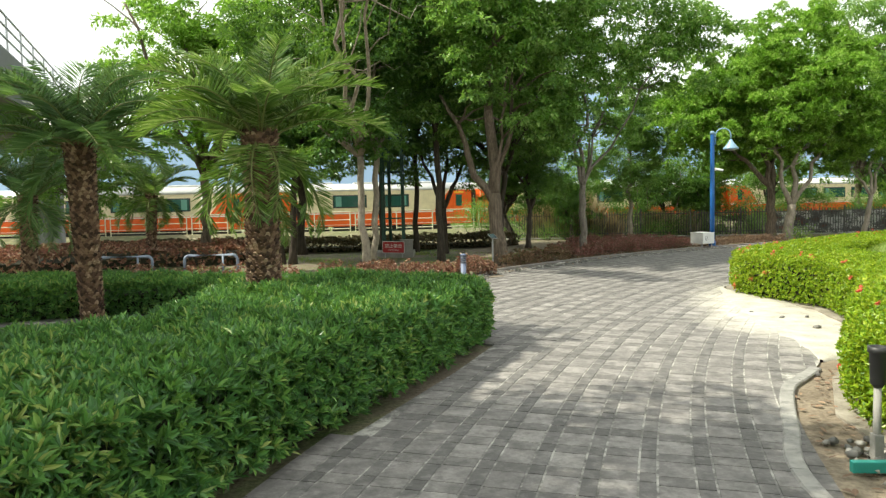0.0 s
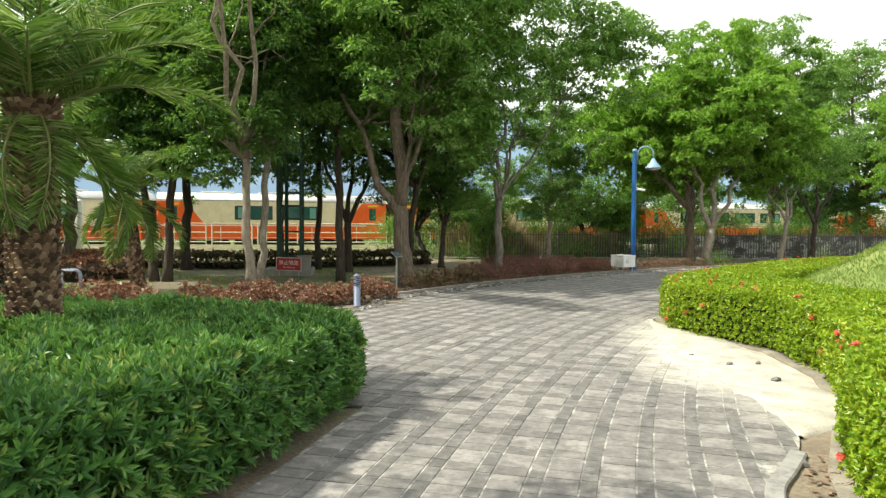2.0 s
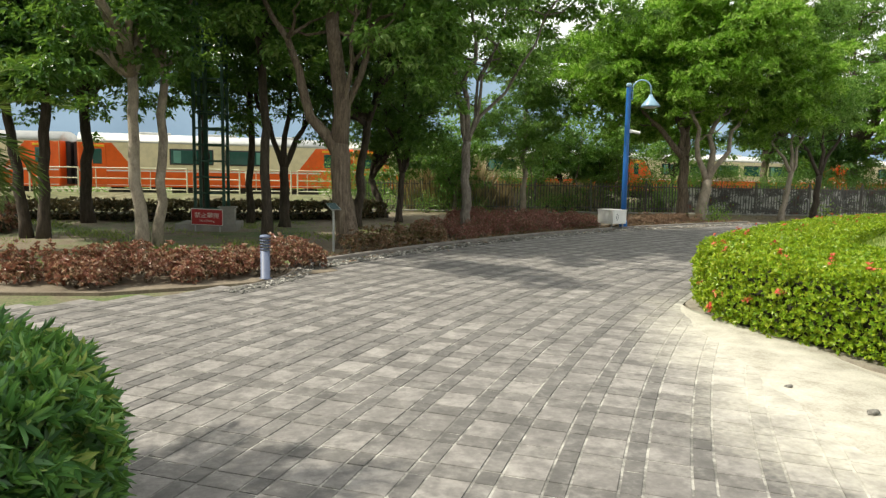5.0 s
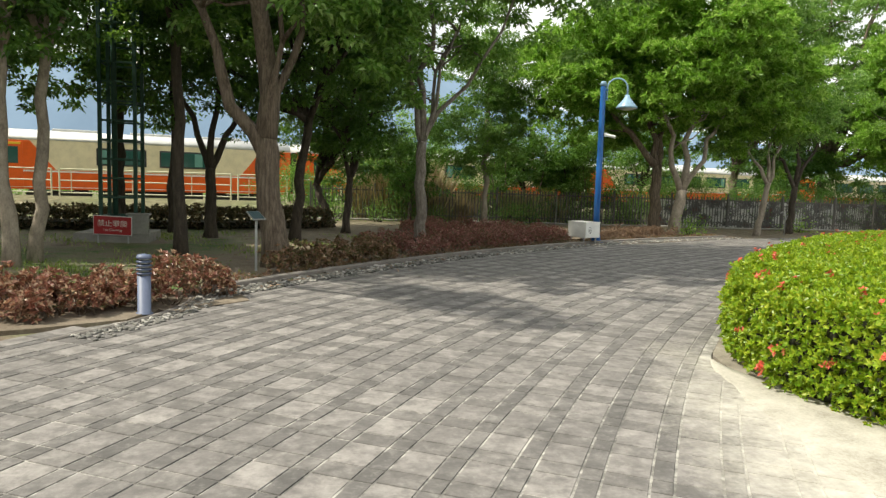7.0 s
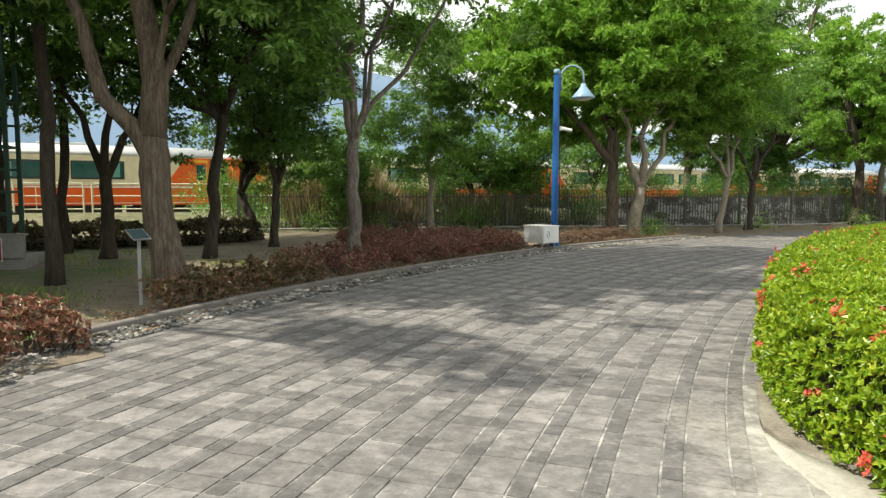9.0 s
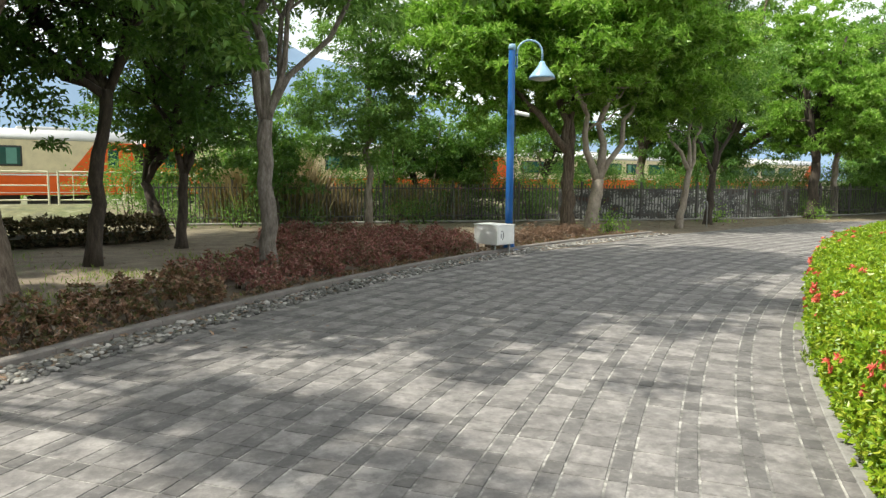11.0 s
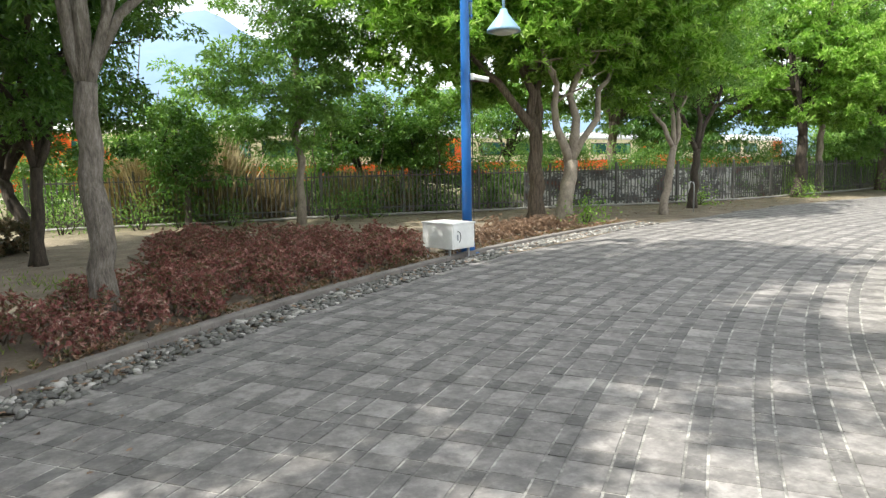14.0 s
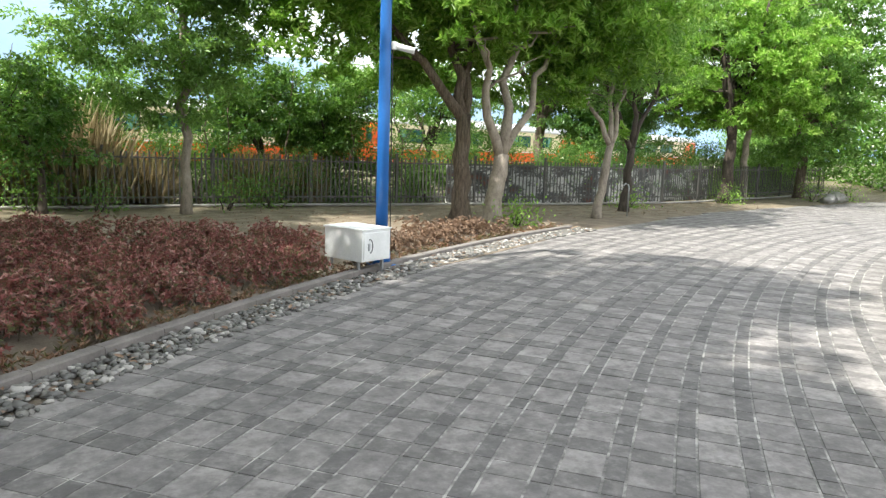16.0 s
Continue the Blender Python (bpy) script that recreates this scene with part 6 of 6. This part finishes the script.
for i in range(190):
    v, f = shapes[i % 5]
    s = rng.uniform(0.04, 0.085)
    px_, py_ = rng.uniform(3.95, 4.9), rng.uniform(2.0, 3.7)
    m3 = np.array(pose(px_, py_, 0.0 + s * 0.1, rng.uniform(-20, 20), rng.uniform(-20, 20), rng.uniform(0, 360)) @ Matrix.Diagonal((s * 1.2, s, s * 0.7, 1)))
    heap.add(v @ m3[:3, :3].T + m3[:3, 3], f)
pb = thing("bed_pebbles", (0, 0, 0), "scatter of grey pebbles in the kerbside bed", "pebbles", "", "stuff")
part("pebbles", heap, M["pebble"], pb, "", True)
for x, y, s in ((6.08, 8.72, 0.07), (6.45, 8.75, 0.055), (6.15, 7.9, 0.085), (6.75, 8.0, 0.05), (5.9, 9.3, 0.045)):
    st_ = part("stone", shape_me[int(x * 10) % 5].copy(), M["rockgrey"], None, "small dark stone lying on the sand")
    tagged(st_, "", "stone", "stones on the sand")
    st_.data.materials[0] = M["rockgrey"]
    st_.matrix_basis = pose(x, y, s * 0.25, 5, 8, x * 90) @ Matrix.Diagonal((s * 1.3, s, s * 0.7, 1))
for x, y, s in ((33.2, 30.9, 0.42), (33.8, 31.2, 0.62), (34.6, 31.4, 0.72), (35.3, 31.6, 0.5)):
    st_ = part("boulder", shape_me[int(x) % 5].copy(), M["concrete"], None, "pale grey boulder at the edge of the walk")
    tagged(st_, "", "boulder", "boulders")
    st_.data.materials[0] = M["concrete"]
    st_.matrix_basis = pose(x, y, s * 0.2, 5, 8, x * 90) @ Matrix.Diagonal((s * 1.3, s, s * 0.7, 1))
tap = thing("stand_pipe", (20.4, 28.9, -0.02), "thin grey standpipe with a bent head by the walk", "pipe")
part("pipe", Geo().tube([(0, 0, 0), (0, 0, 0.75), (-0.03, 0, 0.83), (-0.12, 0, 0.86), (-0.2, 0, 0.8)], 0.018, 8), M["galv"], tap, "", True)

# ---- white post and railing by the track ----
wp = thing("white_post", (-10.2, 31.0, -0.02), "round white post by the railway", "post")
part("post", Geo().lathe((0, 0, 0), [(0.13, 0), (0.13, 2.5), (0.11, 2.56), (0, 2.58)], 16), M["white"], wp, "", True)
BANK = 0.47
for i in range(15):
    x0 = -30 + i * 2.35
    rl = thing("track_railing", (x0, 38.0, BANK), "cream-painted pipe railing along the railway", "railing", "track railings")
    for px_ in (0.05, 2.1):
        part("post", Geo().tube([(px_, 0, -0.05), (px_, 0, 1.15)], 0.035, 8), M["cream_rail"], rl)
    for z in (0.15, 0.65, 1.12):
        part("rail", Geo().tube([(0.05, 0, z), (2.1, 0, z)], 0.025, 8), M["cream_rail"], rl)
    part("brace_bar", Geo().tube([(0.5, 0, 0.15), (0.5, 0, 1.12)], 0.018, 6), M["cream_rail"], rl)

# ---- railway and train ----
TRK = -0.36
track = [(-64.6, 41.0), (-46.6, 41.2), (-28.6, 41.4), (-10.6, 41.9), (2.6, 45.2), (21.5, 51.6), (43.0, 58.0), (62.0, 62.0)]
bed = thing("railway_track", (0, 0, 0), "ballasted railway track with rusty rails", "railway", "", "structure")
TP = np.asarray(track, float)
tn = unit(np.gradient(TP, axis=0))
off_ = np.stack([-tn[:, 1], tn[:, 0]], 1)
part("ballast", Geo().prism([tuple(p) for p in TP - off_ * 1.9] + [tuple(p) for p in (TP + off_ * 1.9)[::-1]], -0.6, TRK + 0.12), M["rockgrey"], bed)
for sg in (-0.55, 0.55):
    part("running_rail", Geo().tube([(*p, TRK + 0.2) for p in TP + off_ * sg], 0.07, 6), M["steelrail"], bed)


def railway_car(p, q, label):
    """A carriage between two points of the track: body bands, sweeping ends, roof, windows, doors, bogies."""
    p, q = np.asarray(p), np.asarray(q)
    c, L = (p + q) / 2, np.linalg.norm(q - p) - 0.5
    root = thing("railway_carriage", (c[0], c[1], TRK + 0.27), label, "train carriage", "train", "", math.degrees(math.atan2(q[1] - p[1], q[0] - p[0])))
    w = 1.42
    z1, z2, z3 = 0.75, 1.62, 2.95
    part("lower_body", Geo().box((0, 0, (z1 + z2) / 2), (L, 2 * w, z2 - z1), 0.04), M["orange"], root, "orange lower side")
    part("upper_body", Geo().box((0, 0, (z2 + z3) / 2), (L - 0.02, 2 * w - 0.02, z3 - z2), 0.03), M["cream"], root)
    for sy in (-1, 1):
        part("stripe", Geo().box((0, sy * w, z2 - 0.06), (L - 0.1, 0.03, 0.07), 0.004), M["stripe"], root, "white waist stripe")
        part("sill_line", Geo().box((0, sy * w, z1 + 0.1), (L - 0.1, 0.02, 0.03), 0.003), M["stripe"], root)
    prof = [(w * math.cos(t), z3 + 0.5 * math.sin(t)) for t in np.linspace(0, math.pi, 12)]
    g = Geo()
    n = len(prof)
    g.add([(-L / 2, y, z) for y, z in prof] + [(L / 2, y, z) for y, z in prof],
          [(i, i + 1, n + i + 1, n + i) for i in range(n - 1)] + [tuple(range(n))[::-1], tuple(range(n, 2 * n)), (0, n, 2 * n - 1, n - 1)])
    part("roof", g, M["roof"], root, "silver roof", True)
    k = int((L - 5.6) / 2.7)
    for i in range(k):
        x = (i - (k - 1) / 2) * 2.7
        wn_ = part("window", Geo().box((x, -w - 0.002, 2.3), (2.12, 0.04, 0.8), 0.03), M["under"], root, "dark window frame")
        part("pane", Geo().box((x, -w - 0.014, 2.3), (2.0, 0.03, 0.68), 0.02), M["glass"], wn_, "green-tinted glass")
        part("curtain", Geo().box((x - 0.7 + 1.4 * (i % 2), -w - 0.03, 2.3), (0.36, 0.008, 0.62), 0.0), M["curtain"], wn_, "pale green curtain")
    for sx in (-1, 1):
        a = [(sx * (L / 2 - 0.02), z2 + 0.02), (sx * (L / 2 - 0.02), z3 - 0.04), (sx * (L / 2 - 1.5), z3 - 0.04), (sx * (L / 2 - 1.75), z3 - 0.35), (sx * (L / 2 - 2.05), 2.2), (sx * (L / 2 - 2.5), z2 + 0.02)]
        sw = Geo().add([(x, -w - 0.008, z) for x, z in a] + [(x, -w + 0.02, z) for x, z in a], [tuple(range(6)), tuple(range(11, 5, -1))] + [(i, (i + 1) % 6, 6 + (i + 1) % 6, 6 + i) for i in range(6)])
        part("end_panel", sw, M["orange"], root, "orange sweep at the carriage end")
        d = part("door", Geo().box((sx * (L / 2 - 0.85), -w - 0.004, 1.85), (0.78, 0.05, 2.0), 0.03), M["orange"], root, "orange end door")
        part("door_window", Geo().box((sx * (L / 2 - 0.85), -w - 0.02, 2.25), (0.42, 0.04, 0.75), 0.03), M["glass"], d)
        part("door_sign", Geo().box((sx * (L / 2 - 0.85), -w - 0.02, 2.76), (0.62, 0.04, 0.1), 0.01), M["yellow"], d, "yellow strip above the door")
        part("end_wall", Geo().box((sx * (L / 2 + 0.005), 0, 1.9), (0.03, 2 * w - 0.12, 2.1), 0.01), M["orange"], root)
        part("gangway", Geo().box((sx * (L / 2 + 0.13), 0, 1.9), (0.22, 1.2, 2.1), 0.04), M["under"], root)
        bg = part("bogie", Geo().box((sx * (L / 2 - 2.6), 0, 0.45), (2.6, 2.2, 0.4), 0.05), M["under"], root)
        for dx in (-0.9, 0.9):
            part("wheel", Geo().lathe((0, 0, 0), [(0.0, -0.06), (0.43, -0.06), (0.43, 0.06), (0.0, 0.06)], 18, Matrix.Translation((sx * (L / 2 - 2.6) + dx, -1.05, 0.42)) @ pose(0, 0, 0, 90, 0, 0)), M["under"], bg, "", True)
    part("undergear", Geo().box((0, 0, 0.55), (L - 8.5, 2.1, 0.42), 0.05), M["under"], root)
    for i in range(3):
        part("roof_unit", Geo().box((-L / 4 + i * L / 4, 0, z3 + 0.5), (1.9, 1.1, 0.16), 0.04), M["roof"], root)


for a, b in zip(track[:-1], track[1:]):
    railway_car(a, b, "cream and orange passenger carriage with green-tinted windows")

# ---- viaduct, hills ----
via = thing("viaduct", (-15.3, 24.0, -0.02), "grey concrete viaduct with a steel railing above the palms", "viaduct", "", "", 21.5)
part("deck", Geo().box((0, 6, 5.95), (3.4, 50, 1.5), 0.08), M["viaduct"], via)
part("soffit_beam", Geo().box((0, 6, 4.95), (2.0, 50, 0.6), 0.06), M["viaduct"], via)
for y in (-18, 10, 27):
    part("pier", Geo().box((0, y, 2.3), (1.3, 1.3, 4.8), 0.08), M["viaduct"], via)
for x in (-1.6, 1.6):
    for z in (7.1, 7.45, 7.8):
        part("handrail", Geo().tube([(x, -19, z), (x, 31, z)], 0.035, 6), M["galv"], via)
    for i in range(26):
        part("baluster", Geo().box((x, -18.9 + 1.99 * i, 7.24), (0.05, 0.05, 1.15)), M["galv"], via)
hills = Geo()
nh = 90
hx = np.linspace(-1800, 1800, nh)
hv = []
for x in hx:
    hgt = 175 + 45 * math.sin(x * 0.0031 + 1.0) + 22 * math.sin(x * 0.0093) + 9 * math.sin(x * 0.031 + 2)
    hgt *= 1.5 - 0.55 * min(max((x - 100) / 700, 0), 1)
    hv += [(x, 1400 - abs(x) * 0.3, -5), (x, 1550 - abs(x) * 0.3, hgt * 0.65), (x, 1800 - abs(x) * 0.3, hgt)]
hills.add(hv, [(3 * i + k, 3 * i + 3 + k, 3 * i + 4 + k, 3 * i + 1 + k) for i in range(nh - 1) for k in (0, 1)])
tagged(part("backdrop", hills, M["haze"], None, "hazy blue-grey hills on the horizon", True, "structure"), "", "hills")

# far rows of trees and scrub that close the view
def far_woods(name, line, h, n, leaf, label):
    root = thing(name, (0, 0, 0), label, "woods", "", "stuff")
    Lp = np.asarray(line, float)
    t = rng.uniform(0, len(Lp) - 1, n)
    i = np.minimum(t.astype(int), len(Lp) - 2)
    base = Lp[i] + (Lp[i + 1] - Lp[i]) * (t - i)[:, None]
    hh = h * (0.65 + 0.35 * np.sin(base[:, 0] * 0.55 + base[:, 1] * 0.4) * np.sin(base[:, 0] * 0.21))
    P = np.column_stack([base + rng.normal(0, 0.9, (n, 2)), rng.uniform(0.02, 1, n) ** 0.8 * hh])
    D = unit(rng.normal(0, 1, P.shape))
    N = unit(np.array([0, 0, 1.0]) + rng.normal(0, 0.6, P.shape))
    V, T = leaf_arrays(P, D, N, 0.24 * rng.uniform(0.6, 1.3, n), 0.13 * rng.uniform(0.6, 1.3, n))
    part("foliage", raw_mesh("foliage", V, T), M[leaf], root)


far_woods("far_scrub", [(-70, 50), (-30, 47), (0, 51), (14, 58), (34, 64), (60, 68)], 2.6, 26000, "leaf_feather", "green scrub beyond the railway")
far_woods("far_trees", [(44, 20), (47, 30), (47, 38), (51, 47), (60, 53)], 8.5, 60000, "leaf_mid", "row of trees closing the walk's far end")
far_woods("far_trees", [(-24, 8), (-23.5, 16), (-24, 26), (-27, 36)], 4.2, 20000, "leaf_mid", "row of trees at the edge of the park")
far_woods("far_trees", [(-20, -14), (0, -16), (18, -14), (34, -8), (40, 8)], 7.0, 26000, "leaf_mid", "row of trees behind the park")

# ---- the pavers, last ----
near, far_ = [], {"tile": [], "cross": [], "bar": [], "corner": []}
for job in paver_jobs:
    a = (job[2] + job[3]) / 2
    r = (job[0] + job[1]) / 2
    x, y = CX + r * math.cos(a), CY + r * math.sin(a)
    if 3.2 < x < 5.3 and 9.1 < y < 11.7 and len(near) < 296:
        near.append(job)
    else:
        far_[job[4]].append(job)
cache = {}
for r0, r1, a0, a1, mk in near:
    key = (round(r0, 3), round(r1 - r0, 3), round(a1 - a0, 5), mk)
    if key not in cache:
        me = Geo().add(np.asarray(paver_verts(r0, r1, -(a1 - a0) / 2, (a1 - a0) / 2, 0.004)), PF).mesh("paver")
        me.materials.append(M[mk])
        cache[key] = me
    ob = part("paver", cache[key], None, pavement)
    ob.matrix_basis = pose(CX, CY, rng.uniform(-0.002, 0.002), 0, 0, math.degrees((a0 + a1) / 2))
for mk, jobs in far_.items():
    vs = np.array([paver_verts(r0, r1, a0, a1, 0.004 + random.uniform(-0.002, 0.002)) for r0, r1, a0, a1, _ in jobs]).reshape(-1, 3) + np.array([CX, CY, 0])
    fq = (np.array(PF, int)[None] + (np.arange(len(jobs)) * 8)[:, None, None]).reshape(-1, 4)
    part("pavers", raw_mesh("pavers", vs, fq), M[mk], pavement, "", False, "stuff")
